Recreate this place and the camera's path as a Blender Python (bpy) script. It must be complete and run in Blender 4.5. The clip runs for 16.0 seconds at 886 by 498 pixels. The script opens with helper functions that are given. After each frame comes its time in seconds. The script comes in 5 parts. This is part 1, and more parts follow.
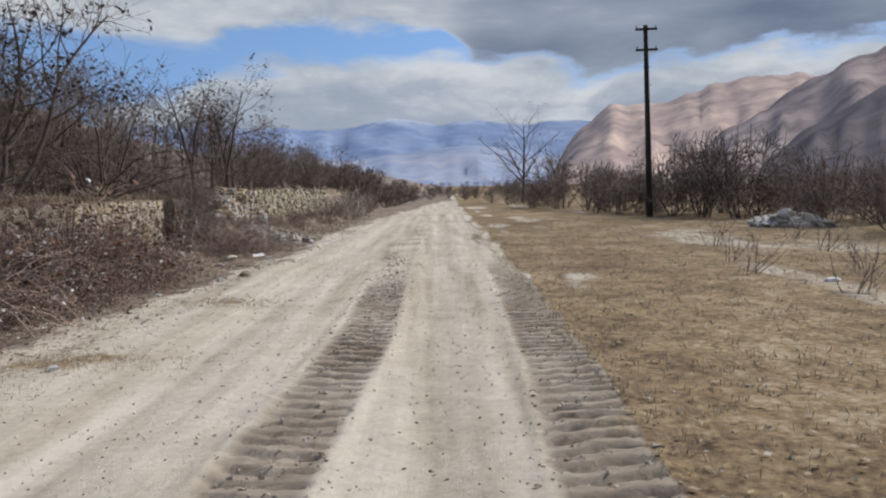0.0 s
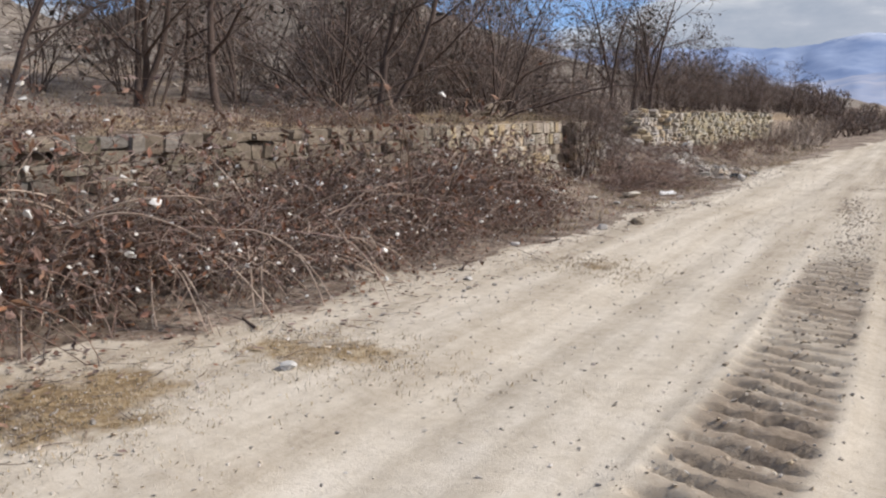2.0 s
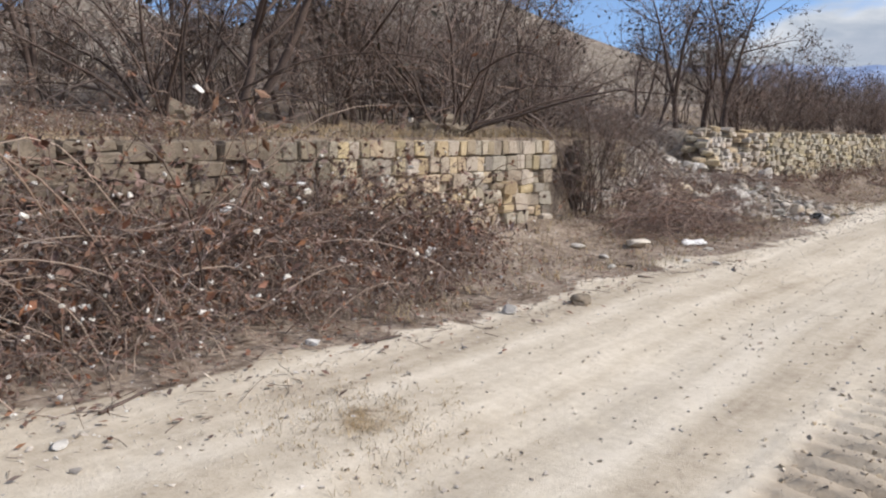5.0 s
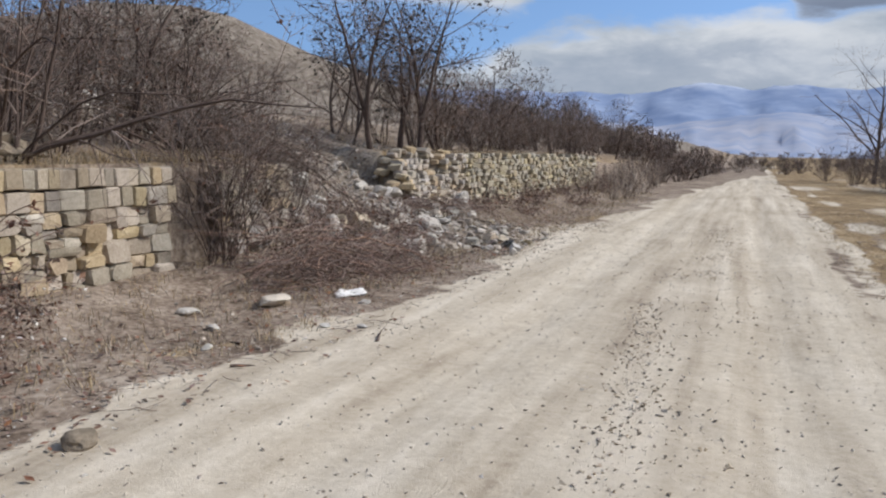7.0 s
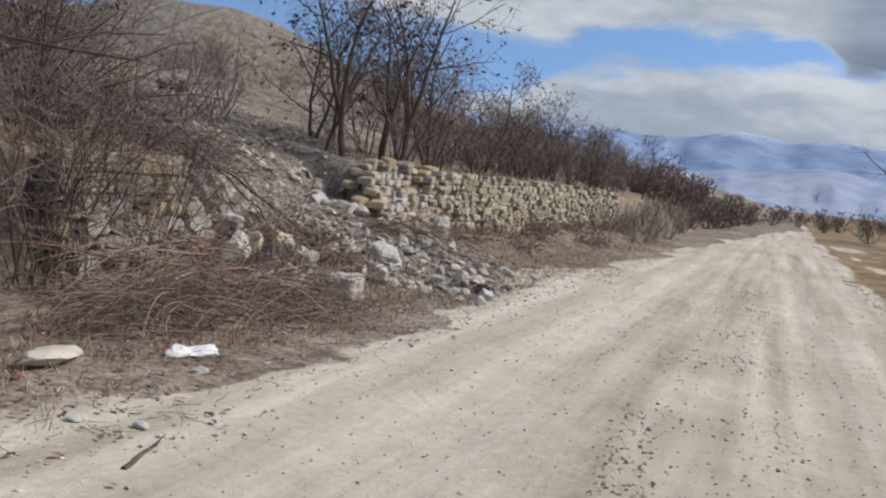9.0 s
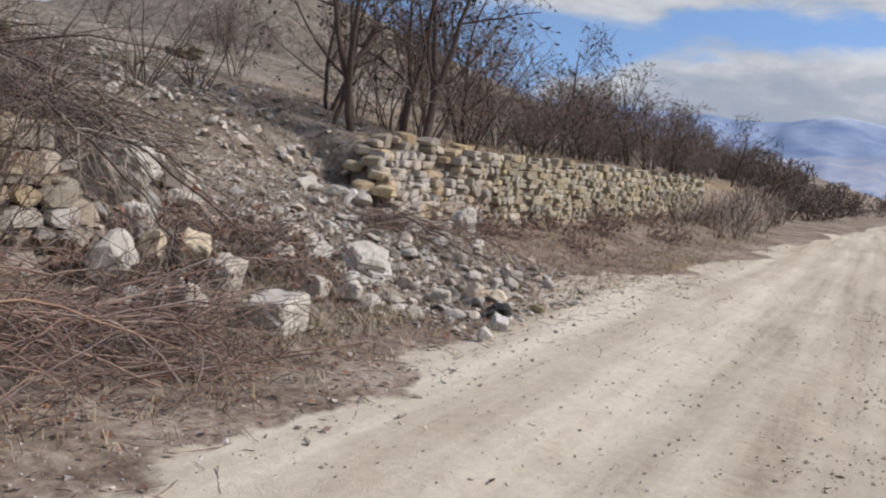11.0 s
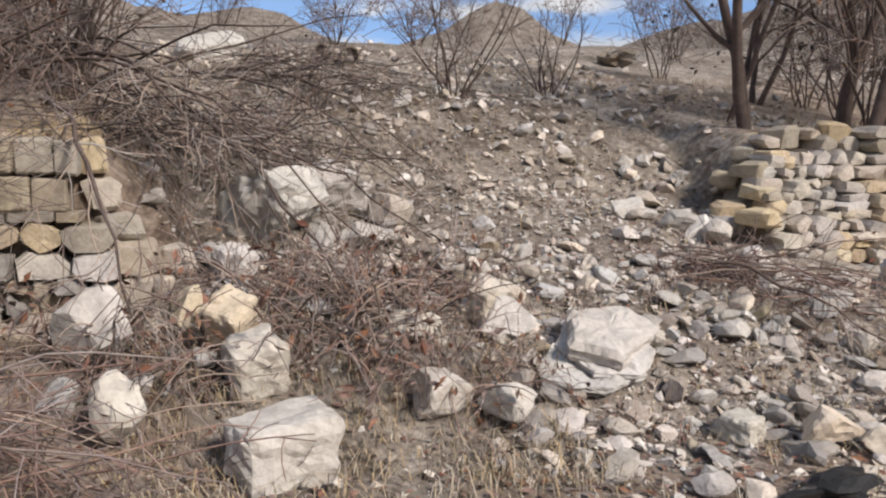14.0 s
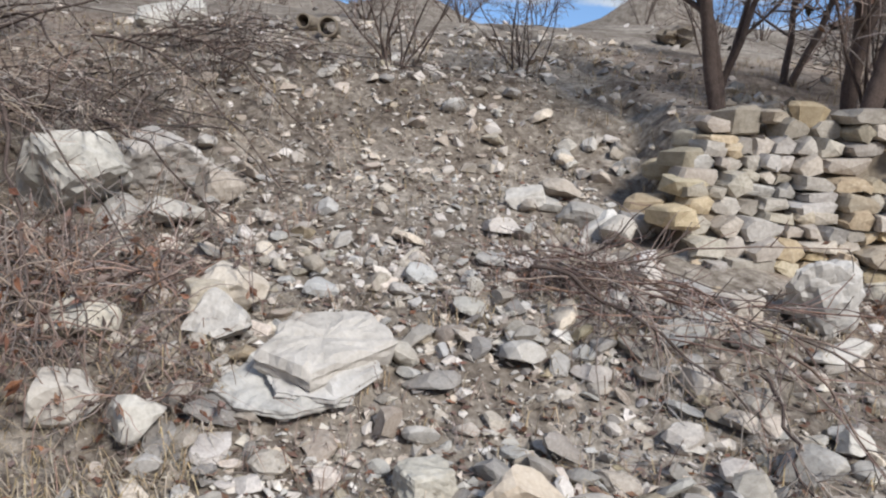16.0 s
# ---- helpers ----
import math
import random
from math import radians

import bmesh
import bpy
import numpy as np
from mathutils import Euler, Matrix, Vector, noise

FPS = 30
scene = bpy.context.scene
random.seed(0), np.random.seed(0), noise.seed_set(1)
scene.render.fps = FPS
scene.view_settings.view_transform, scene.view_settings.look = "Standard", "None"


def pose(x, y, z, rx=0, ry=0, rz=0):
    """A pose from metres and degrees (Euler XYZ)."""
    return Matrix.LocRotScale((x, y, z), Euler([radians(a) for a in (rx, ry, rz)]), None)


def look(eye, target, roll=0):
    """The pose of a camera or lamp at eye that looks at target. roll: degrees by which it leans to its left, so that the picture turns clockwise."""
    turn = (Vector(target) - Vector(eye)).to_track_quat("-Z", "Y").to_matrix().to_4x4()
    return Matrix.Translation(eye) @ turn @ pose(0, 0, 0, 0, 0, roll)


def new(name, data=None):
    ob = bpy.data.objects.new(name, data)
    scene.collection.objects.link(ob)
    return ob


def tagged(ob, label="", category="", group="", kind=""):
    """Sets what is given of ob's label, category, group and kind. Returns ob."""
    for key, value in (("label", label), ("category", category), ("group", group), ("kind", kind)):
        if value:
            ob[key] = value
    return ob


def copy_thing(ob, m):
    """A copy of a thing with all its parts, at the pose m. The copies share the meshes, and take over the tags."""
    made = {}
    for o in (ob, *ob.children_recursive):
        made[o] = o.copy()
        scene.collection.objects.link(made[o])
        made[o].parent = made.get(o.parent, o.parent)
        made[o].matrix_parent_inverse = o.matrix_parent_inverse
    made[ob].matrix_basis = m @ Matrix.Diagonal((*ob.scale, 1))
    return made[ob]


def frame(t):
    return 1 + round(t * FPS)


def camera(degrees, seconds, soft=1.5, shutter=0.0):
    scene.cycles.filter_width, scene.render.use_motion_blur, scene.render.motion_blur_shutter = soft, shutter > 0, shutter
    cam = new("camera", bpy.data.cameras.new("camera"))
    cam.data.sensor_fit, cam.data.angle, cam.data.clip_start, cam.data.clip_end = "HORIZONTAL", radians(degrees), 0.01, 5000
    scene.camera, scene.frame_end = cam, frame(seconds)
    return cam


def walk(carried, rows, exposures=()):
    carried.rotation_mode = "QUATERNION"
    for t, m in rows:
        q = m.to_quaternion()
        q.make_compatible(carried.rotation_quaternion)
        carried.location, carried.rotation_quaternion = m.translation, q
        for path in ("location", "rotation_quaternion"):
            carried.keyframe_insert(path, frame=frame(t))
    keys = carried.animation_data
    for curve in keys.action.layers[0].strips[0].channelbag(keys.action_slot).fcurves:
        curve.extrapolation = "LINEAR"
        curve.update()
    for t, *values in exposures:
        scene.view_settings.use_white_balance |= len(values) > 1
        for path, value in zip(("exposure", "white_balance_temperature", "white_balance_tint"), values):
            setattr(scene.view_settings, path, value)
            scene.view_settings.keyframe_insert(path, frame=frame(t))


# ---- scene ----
cam = camera(60.1, 16.0, soft=2.2)
METRES, EYE, TILT, LEAN, TURN = 23.8, 1.5, 0.0, 0.0, 0.0
ROWS = [
    (0.0, 0.0, 0.0, 0.0, -0.09, -4.72, 1.03),
    (0.5, -0.0048, 0.0339, -0.0023, 9.83, -6.5, 0.21),
    (1.0, -0.0069, 0.0709, -0.0023, 18.77, -9.12, -0.21),
    (1.5, -0.0126, 0.104, -0.0027, 26.3, -10.25, -0.42),
    (2.0, -0.013, 0.1393, -0.0016, 31.78, -10.08, 0.1),
    (2.5, -0.0156, 0.1736, -0.0027, 37.28, -9.68, 0.92),
    (3.0, -0.0162, 0.207, -0.0025, 42.32, -9.21, 1.47),
    (5.5, -0.0091, 0.361, -0.0008, 38.71, -9.12, -3.47),
    (6.0, -0.0108, 0.3908, 0.0006, 32.04, -8.65, -3.74),
    (6.5, -0.0101, 0.4215, 0.0005, 23.61, -8.5, -2.36),
    (7.0, -0.0166, 0.4532, 0.0005, 21.73, -7.35, -1.06),
    (7.5, -0.0161, 0.4873, 0.0013, 22.35, -4.66, -1.33),
    (8.0, -0.021, 0.518, -0.0006, 24.2, -4.2, -4.21),
    (8.5, -0.0208, 0.5513, -0.0013, 24.21, -5.3, -5.62),
    (9.0, -0.0251, 0.5805, -0.0024, 24.15, -5.78, -6.41),
    (11.5, -0.0514, 0.742, -0.0032, 35.58, -8.62, -6.53),
    (12.0, -0.057, 0.7715, -0.0034, 44.81, -8.43, -5.21),
    (12.5, -0.0683, 0.8035, -0.0036, 55.33, -7.5, -3.04),
    (13.0, -0.0733, 0.8318, -0.0031, 63.27, -6.78, -1.49),
    (13.5, -0.0794, 0.858, -0.004, 68.3, -7.23, -1.22),
    (14.0, -0.0782, 0.8864, -0.0052, 71.02, -8.7, -1.76),
    (14.5, -0.0786, 0.9133, -0.0064, 72.77, -10.1, -2.67),
    (15.0, -0.0802, 0.942, -0.0069, 74.79, -11.07, -3.43),
    (15.5, -0.0853, 0.9651, -0.0073, 77.85, -11.27, -3.8),
    (16.0, -0.0898, 0.989, -0.0067, 82.59, -10.01, -3.21),
]
walk(cam, [(t, pose(0, 0, EYE, TILT, LEAN, TURN) @ pose(METRES * x, METRES * y, METRES * z, 90 + pitch, roll, yaw)) for t, x, y, z, yaw, pitch, roll in ROWS],
     exposures=[(0.0, 0.02, 6380, 10), (1.0, 0.13, 6640, 12), (1.5, 0.22, 6600, 12), (3.0, 0.35, 6560, 12), (5.5, 0.4, 6480, 11), (7.0, 0.14, 6350, 10), (9.0, 0.05, 6330, 10),
                (11.5, 0.16, 6560, 13), (12.5, 0.42, 6620, 13), (14.0, 0.36, 6680, 13), (15.0, 0.32, 6380, 10), (16.0, 0.28, 6180, 9)])

# ---- world and sun ----
SUN_ELEV, SUN_AZ = radians(40), radians(62)   # azimuth clockwise from +y
world = bpy.data.worlds.new("world")
scene.world = world
world.use_nodes = True


def node(tree, kind, values=None, links=None, operation=None, data_type=None, blend_type=None, layer_name=None):
    """A node with its settings, its input values and its input links."""
    n = tree.nodes.new(kind)
    if operation:
        n.operation = operation
    if data_type:
        n.data_type = data_type
    if blend_type:
        n.blend_type = blend_type
    if layer_name:
        n.layer_name = layer_name
    for k, v in (values or {}).items():
        n.inputs[k].default_value = v
    for k, v in (links or {}).items():
        tree.links.new(v, n.inputs[k])
    return n


def ramp(tree, fac, stops):
    n = node(tree, "ShaderNodeValToRGB", links={0: fac})
    while len(n.color_ramp.elements) < len(stops):
        n.color_ramp.elements.new(0.5)
    for e, (p, c) in zip(n.color_ramp.elements, stops):
        e.position, e.color = p, (*c, 1) if len(c) == 3 else c
    return n.outputs[0]


def build_sky():
    """Broken cloud: a grey bank low over the mountains, a blue break above it, heavier cloud overhead."""
    t = world.node_tree
    t.nodes.clear()

    def calc(op, a, b=None):
        values = {k: v for k, v in ((0, a), (1, b)) if isinstance(v, (int, float))}
        links = {k: v for k, v in ((0, a), (1, b)) if v is not None and not isinstance(v, (int, float))}
        return node(t, "ShaderNodeMath", values, links, operation=op).outputs[0]

    def soft(v, lo, hi):
        n = node(t, "ShaderNodeMapRange", {1: lo, 2: hi}, {0: v})
        n.interpolation_type = "SMOOTHSTEP"
        return n.outputs[0]

    def blend(a, b, f):
        return node(t, "ShaderNodeMix", links={0: f, 6: a, 7: b}, data_type="RGBA").outputs[2]

    co = node(t, "ShaderNodeTexCoord").outputs["Generated"]
    sep = node(t, "ShaderNodeSeparateXYZ", links={0: co})
    up = calc("MAXIMUM", sep.outputs[2], 0.0)
    el, az = calc("ARCSINE", up), calc("ARCTAN2", sep.outputs[0], sep.outputs[1])
    # a clear sky of thin mountain air: deep blue well down towards the horizon
    lifted = node(t, "ShaderNodeVectorMath", {1: (0, 0, 0.2)}, {0: co}, operation="ADD").outputs[0]
    lifted = node(t, "ShaderNodeVectorMath", links={0: lifted}, operation="NORMALIZE").outputs[0]
    sky = node(t, "ShaderNodeTexSky", links={0: lifted})
    sky.sky_type, sky.sun_disc, sky.sun_elevation, sky.sun_rotation = "NISHITA", False, SUN_ELEV, SUN_AZ
    sky.air_density, sky.dust_density, sky.ozone_density = 1.0, 0.1, 3.2

    def puffs(scale, detail, rough, stretch, off):
        at = node(t, "ShaderNodeMapping", {"Scale": stretch, "Location": off}, {0: co}).outputs[0]
        return node(t, "ShaderNodeTexNoise", {"Scale": scale, "Detail": detail, "Roughness": rough, "Distortion": 0.25}, {"Vector": at}).outputs[0]

    n1 = puffs(3.2, 7, 0.55, (1, 1, 3.2), (1.1, 0.35, 0.2))
    n2 = puffs(2.1, 6, 0.5, (1, 1, 3.6), (4.4, 2.2, 1.5))
    n3 = puffs(7.0, 6, 0.6, (1, 1, 2.4), (2.7, 5.1, 0.7))
    wob = calc("MULTIPLY", calc("SUBTRACT", n1, 0.5), 0.16)
    wob = calc("ADD", wob, calc("MULTIPLY", calc("SUBTRACT", n3, 0.5), 0.05))
    # the bank's upper edge, in radians above the horizon, by azimuth from -90 to 90 degrees
    side = node(t, "ShaderNodeMapRange", {1: -1.5708, 2: 1.5708}, {0: az}).outputs[0]
    edge = ramp(t, side, [(p, (v, v, v)) for p, v in ((0.0, 0.1), (0.22, 0.11), (0.27, 0.06), (0.36, 0.07), (0.41, 0.135), (0.45, 0.16), (0.5, 0.175), (0.525, 0.15), (0.65, 0.15), (1.0, 0.14))])
    rise = calc("SUBTRACT", calc("ADD", el, wob), edge)
    bank = soft(rise, 0.012, -0.012)
    high = calc("MULTIPLY", soft(calc("ADD", rise, calc("MULTIPLY", soft(az, 0.0, 0.05), 0.045)), 0.035, 0.055), soft(calc("ADD", n2, soft(az, -0.25, 0.1)), 0.5, 0.6))
    cover = calc("MAXIMUM", bank, high)
    zenith = soft(n2, 0.42, 0.52)
    far_up = soft(el, 0.3, 0.45)
    cover = node(t, "ShaderNodeMix", links={0: far_up, 2: cover, 3: zenith}).outputs[0]
    pale = ramp(t, n3, [(0.34, (0.42, 0.49, 0.6)), (0.52, (0.52, 0.58, 0.68)), (0.7, (0.8, 0.84, 0.9))])
    crest = soft(rise, -0.05, -0.004)
    pale = blend(pale, ramp(t, n3, [(0.35, (0.5, 0.57, 0.66)), (0.62, (0.86, 0.89, 0.93))]), crest)
    dark = ramp(t, n1, [(0.36, (0.2, 0.25, 0.36)), (0.6, (0.4, 0.46, 0.57)), (0.72, (0.68, 0.72, 0.79))])
    heavy = calc("MULTIPLY", high, soft(az, -0.06, 0.06))
    tone = blend(pale, dark, calc("MAXIMUM", heavy, calc("MULTIPLY", far_up, 0.4)))
    a = node(t, "ShaderNodeBackground", {1: 0.15}, {0: sky.outputs[0]})
    b = node(t, "ShaderNodeBackground", {1: 0.72}, {0: tone})
    mix = node(t, "ShaderNodeMixShader", links={0: cover, 1: a.outputs[0], 2: b.outputs[0]})
    node(t, "ShaderNodeOutputWorld", links={0: mix.outputs[0]})


build_sky()
sun = new("sun", bpy.data.lights.new("sun", "SUN"))
sun.data.energy, sun.data.angle, sun.data.color = 3.7, radians(12), (1.0, 0.95, 0.88)
toward_sun = Vector((math.sin(SUN_AZ) * math.cos(SUN_ELEV), math.cos(SUN_AZ) * math.cos(SUN_ELEV), math.sin(SUN_ELEV)))
sun.matrix_basis = look(toward_sun * 60, (0, 0, 0))


# ---- materials ----
def surface(name, stops, scale=6.0, rough=0.9, bump=0.3, fine=60.0, vary=0.0, spread=None, bump_dist=0.02, coarse_mix=0.5):
    """A dull natural surface: two sizes of noise drive colour and relief; vary: change from object to object (or island)."""
    m = bpy.data.materials.new(name)
    m.use_nodes = True
    t = m.node_tree
    t.nodes.clear()
    co = node(t, "ShaderNodeTexCoord").outputs["Object"]
    if spread == "object":
        rnd = node(t, "ShaderNodeObjectInfo").outputs["Random"]
        off = node(t, "ShaderNodeVectorMath", {1: (17.0, 31.0, 9.0)}, {0: rnd}, operation="MULTIPLY").outputs[0]
        co = node(t, "ShaderNodeVectorMath", links={0: co, 1: off}, operation="ADD").outputs[0]
    n1 = node(t, "ShaderNodeTexNoise", {"Scale": scale, "Detail": 5, "Roughness": 0.6}, {"Vector": co}).outputs[0]
    n2 = node(t, "ShaderNodeTexNoise", {"Scale": fine, "Detail": 4, "Roughness": 0.65}, {"Vector": co}).outputs[0]
    mixn = node(t, "ShaderNodeMix", {0: coarse_mix}, {2: n1, 3: n2}).outputs[0]
    col = ramp(t, mixn, stops)
    if vary:
        src = node(t, "ShaderNodeObjectInfo").outputs["Random"] if spread == "object" else node(t, "ShaderNodeNewGeometry").outputs["Random Per Island"]
        val = node(t, "ShaderNodeMapRange", {3: 1 - vary, 4: 1 + vary}, {0: src}).outputs[0]
        hue = node(t, "ShaderNodeMath", {1: 7.31}, {0: src}, operation="MULTIPLY").outputs[0]
        hue = node(t, "ShaderNodeMath", links={0: hue}, operation="FRACT").outputs[0]
        hue = node(t, "ShaderNodeMapRange", {3: 0.49, 4: 0.51}, {0: hue}).outputs[0]
        sat = node(t, "ShaderNodeMath", {1: 3.17}, {0: src}, operation="MULTIPLY").outputs[0]
        sat = node(t, "ShaderNodeMath", links={0: sat}, operation="FRACT").outputs[0]
        sat = node(t, "ShaderNodeMapRange", {3: 0.55, 4: 1.25}, {0: sat}).outputs[0]
        col = node(t, "ShaderNodeHueSaturation", links={"Value": val, "Color": col, "Hue": hue, "Saturation": sat}).outputs[0]
    bp = node(t, "ShaderNodeBump", {"Strength": bump, "Distance": bump_dist}, {"Height": mixn}).outputs[0]
    p = node(t, "ShaderNodeBsdfPrincipled", {"Roughness": rough, "Specular IOR Level": 0.25}, {"Base Color": col, "Normal": bp})
    node(t, "ShaderNodeOutputMaterial", links={0: p.outputs[0]})
    return m


RED_CANE = surface("red_cane", [(0.3, (0.125, 0.082, 0.068)), (0.7, (0.34, 0.25, 0.215))], 4, 0.9, 0.1, 30, 0.4)
BARK = surface("bark", [(0.3, (0.042, 0.033, 0.029)), (0.7, (0.16, 0.125, 0.108))], 9, 0.95, 0.4, 70, 0.3)
TWIG = surface("twig", [(0.3, (0.115, 0.085, 0.073)), (0.7, (0.3, 0.23, 0.197))], 4, 0.95, 0.1, 30, 0.45)
CANE = surface("cane", [(0.3, (0.155, 0.1, 0.08)), (0.7, (0.38, 0.275, 0.22))], 4, 0.9, 0.1, 30, 0.5)
PALE_TWIG = surface("pale_twig", [(0.3, (0.3, 0.235, 0.19)), (0.7, (0.5, 0.42, 0.35))], 4, 0.9, 0.1, 30, 0.35)
DRY_LEAF = surface("dry_leaf", [(0.3, (0.095, 0.05, 0.036)), (0.7, (0.27, 0.155, 0.11))], 5, 0.85, 0.2, 40, 0.5)
DARK_LEAF = surface("dark_leaf", [(0.3, (0.03, 0.03, 0.025)), (0.7, (0.09, 0.075, 0.06))], 5, 0.85, 0.2, 40, 0.4)
SEED = surface("seed_fluff", [(0.3, (0.6, 0.57, 0.52)), (0.7, (0.85, 0.82, 0.77))], 20, 1.0, 0.3, 90, 0.15)
STRAW = surface("straw", [(0.3, (0.24, 0.18, 0.11)), (0.7, (0.48, 0.385, 0.26))], 3, 0.95, 0.1, 30, 0.4)
WALLSTONE = surface("wall_stone", [(0.25, (0.21, 0.165, 0.11)), (0.5, (0.42, 0.345, 0.245)), (0.75, (0.57, 0.495, 0.38))], 5, 0.92, 0.6, 40, 0.3, "object")
WALLREST = surface("wall_stone_far", [(0.25, (0.2, 0.17, 0.12)), (0.5, (0.38, 0.33, 0.24)), (0.75, (0.5, 0.45, 0.35))], 5, 0.92, 0.5, 40, 0.3)
WALLDARK = surface("dark_wall_stone", [(0.25, (0.1, 0.085, 0.065)), (0.5, (0.2, 0.17, 0.135)), (0.75, (0.34, 0.29, 0.225))], 5, 0.95, 0.5, 40, 0.3)
RUBBLE = surface("rubble_stone", [(0.25, (0.21, 0.18, 0.15)), (0.5, (0.41, 0.365, 0.315)), (0.75, (0.6, 0.55, 0.49))], 5, 0.92, 0.6, 45, 0.25, "object")
GRAVEL = surface("gravel", [(0.25, (0.25, 0.205, 0.17)), (0.5, (0.44, 0.385, 0.33)), (0.75, (0.64, 0.58, 0.51))], 8, 0.95, 0.4, 60, 0.45)
PALEROCK = surface("pale_rock", [(0.25, (0.26, 0.235, 0.205)), (0.45, (0.46, 0.43, 0.385)), (0.75, (0.66, 0.625, 0.575))], 3, 0.92, 0.8, 28, 0.08, "object")
OCHREROCK = surface("ochre_rock", [(0.25, (0.26, 0.2, 0.13)), (0.5, (0.42, 0.355, 0.26)), (0.75, (0.55, 0.49, 0.4))], 4, 0.92, 0.7, 34, 0.15, "object")
CREAMROCK = surface("cream_rock", [(0.25, (0.36, 0.29, 0.21)), (0.5, (0.55, 0.475, 0.37)), (0.75, (0.7, 0.63, 0.52))], 4, 0.92, 0.7, 34, 0.1, "object")
PALECHIP = surface("pale_chip", [(0.25, (0.36, 0.32, 0.27)), (0.75, (0.7, 0.65, 0.58))], 8, 0.95, 0.4, 60, 0.25)
EARTH = surface("wall_earth", [(0.3, (0.13, 0.105, 0.08)), (0.7, (0.3, 0.25, 0.19))], 4, 1.0, 0.6, 30)
POLEWOOD = surface("tarred_wood", [(0.3, (0.012, 0.01, 0.009)), (0.7, (0.04, 0.033, 0.028))], 6, 0.8, 0.4, 50)
PORCELAIN = surface("porcelain", [(0.3, (0.25, 0.24, 0.22)), (0.7, (0.5, 0.48, 0.45))], 6, 0.4, 0.1, 50)
LITTER = surface("white_litter", [(0.3, (0.7, 0.68, 0.66)), (0.7, (0.88, 0.86, 0.84))], 7, 0.6, 0.2, 40)
BLACKBAG = surface("black_sheet", [(0.3, (0.008, 0.008, 0.008)), (0.7, (0.035, 0.033, 0.03))], 9, 0.5, 0.5, 40)


def ground_material():
    m = bpy.data.materials.new("ground")
    m.use_nodes = True
    t = m.node_tree
    t.nodes.clear()
    co = node(t, "ShaderNodeTexCoord").outputs["Object"]
    zat = node(t, "ShaderNodeVertexColor", layer_name="zones")
    zone = node(t, "ShaderNodeSeparateColor", links={0: zat.outputs[0]})

    def nz(scale, detail=5, rough=0.6, stretch=(1, 1, 1)):
        c = node(t, "ShaderNodeMapping", {"Scale": stretch}, {0: co}).outputs[0]
        return node(t, "ShaderNodeTexNoise", {"Scale": scale, "Detail": detail, "Roughness": rough}, {"Vector": c}).outputs[0]

    def blend(a, b, f):
        return node(t, "ShaderNodeMix", links={0: f, 6: a, 7: b}, data_type="RGBA").outputs[2]

    def sharp(z, n, lo=0.42, hi=0.58):
        s = node(t, "ShaderNodeMath", {1: 0.5}, {0: n}, operation="SUBTRACT").outputs[0]
        s = node(t, "ShaderNodeMath", {1: 0.9}, {0: s}, operation="MULTIPLY").outputs[0]
        s = node(t, "ShaderNodeMath", links={0: z, 1: s}, operation="ADD").outputs[0]
        return node(t, "ShaderNodeMapRange", {1: lo, 2: hi}, {0: s}).outputs[0]

    broad, mid, fine, grit = nz(0.45, 4), nz(2.6, 6), nz(14, 6, 0.7), nz(75, 4, 0.7)
    along = nz(2.6, 5, 0.6, (1.0, 0.05, 1))
    mixa = node(t, "ShaderNodeMix", {0: 0.5}, {2: broad, 3: mid}).outputs[0]
    mixb = node(t, "ShaderNodeMix", {0: 0.45}, {2: mixa, 3: fine}).outputs[0]
    mixc = node(t, "ShaderNodeMix", {0: 0.5}, {2: mixb, 3: along}).outputs[0]
    road = ramp(t, mixc, [(0.37, (0.33, 0.272, 0.208)), (0.45, (0.465, 0.398, 0.312)), (0.52, (0.56, 0.492, 0.396)), (0.6, (0.67, 0.6, 0.5))])
    speck = ramp(t, grit, [(0.30, (0.55, 0.52, 0.48)), (0.42, (1, 1, 1)), (0.64, (1, 1, 1)), (0.74, (1.2, 1.18, 1.15))])
    road = node(t, "ShaderNodeMix", {0: 0.3}, {6: road, 7: speck}, data_type="RGBA", blend_type="MULTIPLY").outputs[2]
    grass = ramp(t, mixb, [(0.40, (0.085, 0.058, 0.038)), (0.455, (0.185, 0.13, 0.078)), (0.52, (0.295, 0.212, 0.118)), (0.6, (0.47, 0.38, 0.26))])
    litter = ramp(t, mixb, [(0.39, (0.085, 0.062, 0.047)), (0.46, (0.19, 0.145, 0.112)), (0.53, (0.31, 0.25, 0.2)), (0.6, (0.45, 0.385, 0.32))])
    scree = ramp(t, mixb, [(0.39, (0.07, 0.055, 0.043)), (0.455, (0.145, 0.118, 0.095)), (0.52, (0.24, 0.205, 0.168)), (0.6, (0.42, 0.37, 0.315))])
    churn = ramp(t, mixb, [(0.4, (0.2, 0.155, 0.115)), (0.5, (0.31, 0.25, 0.19)), (0.6, (0.46, 0.395, 0.315))])
    road = blend(road, churn, sharp(zat.outputs[1], fine, 0.3, 0.9))
    col = blend(litter, road, sharp(zone.outputs[0], mid))
    col = blend(col, grass, sharp(zone.outputs[1], mid))
    col = blend(col, scree, sharp(zone.outputs[2], mid))
    col = node(t, "ShaderNodeMix", {0: 0.35}, {6: col, 7: speck}, data_type="RGBA", blend_type="MULTIPLY").outputs[2]
    hh = node(t, "ShaderNodeMix", {0: 0.5}, {2: fine, 3: grit}).outputs[0]
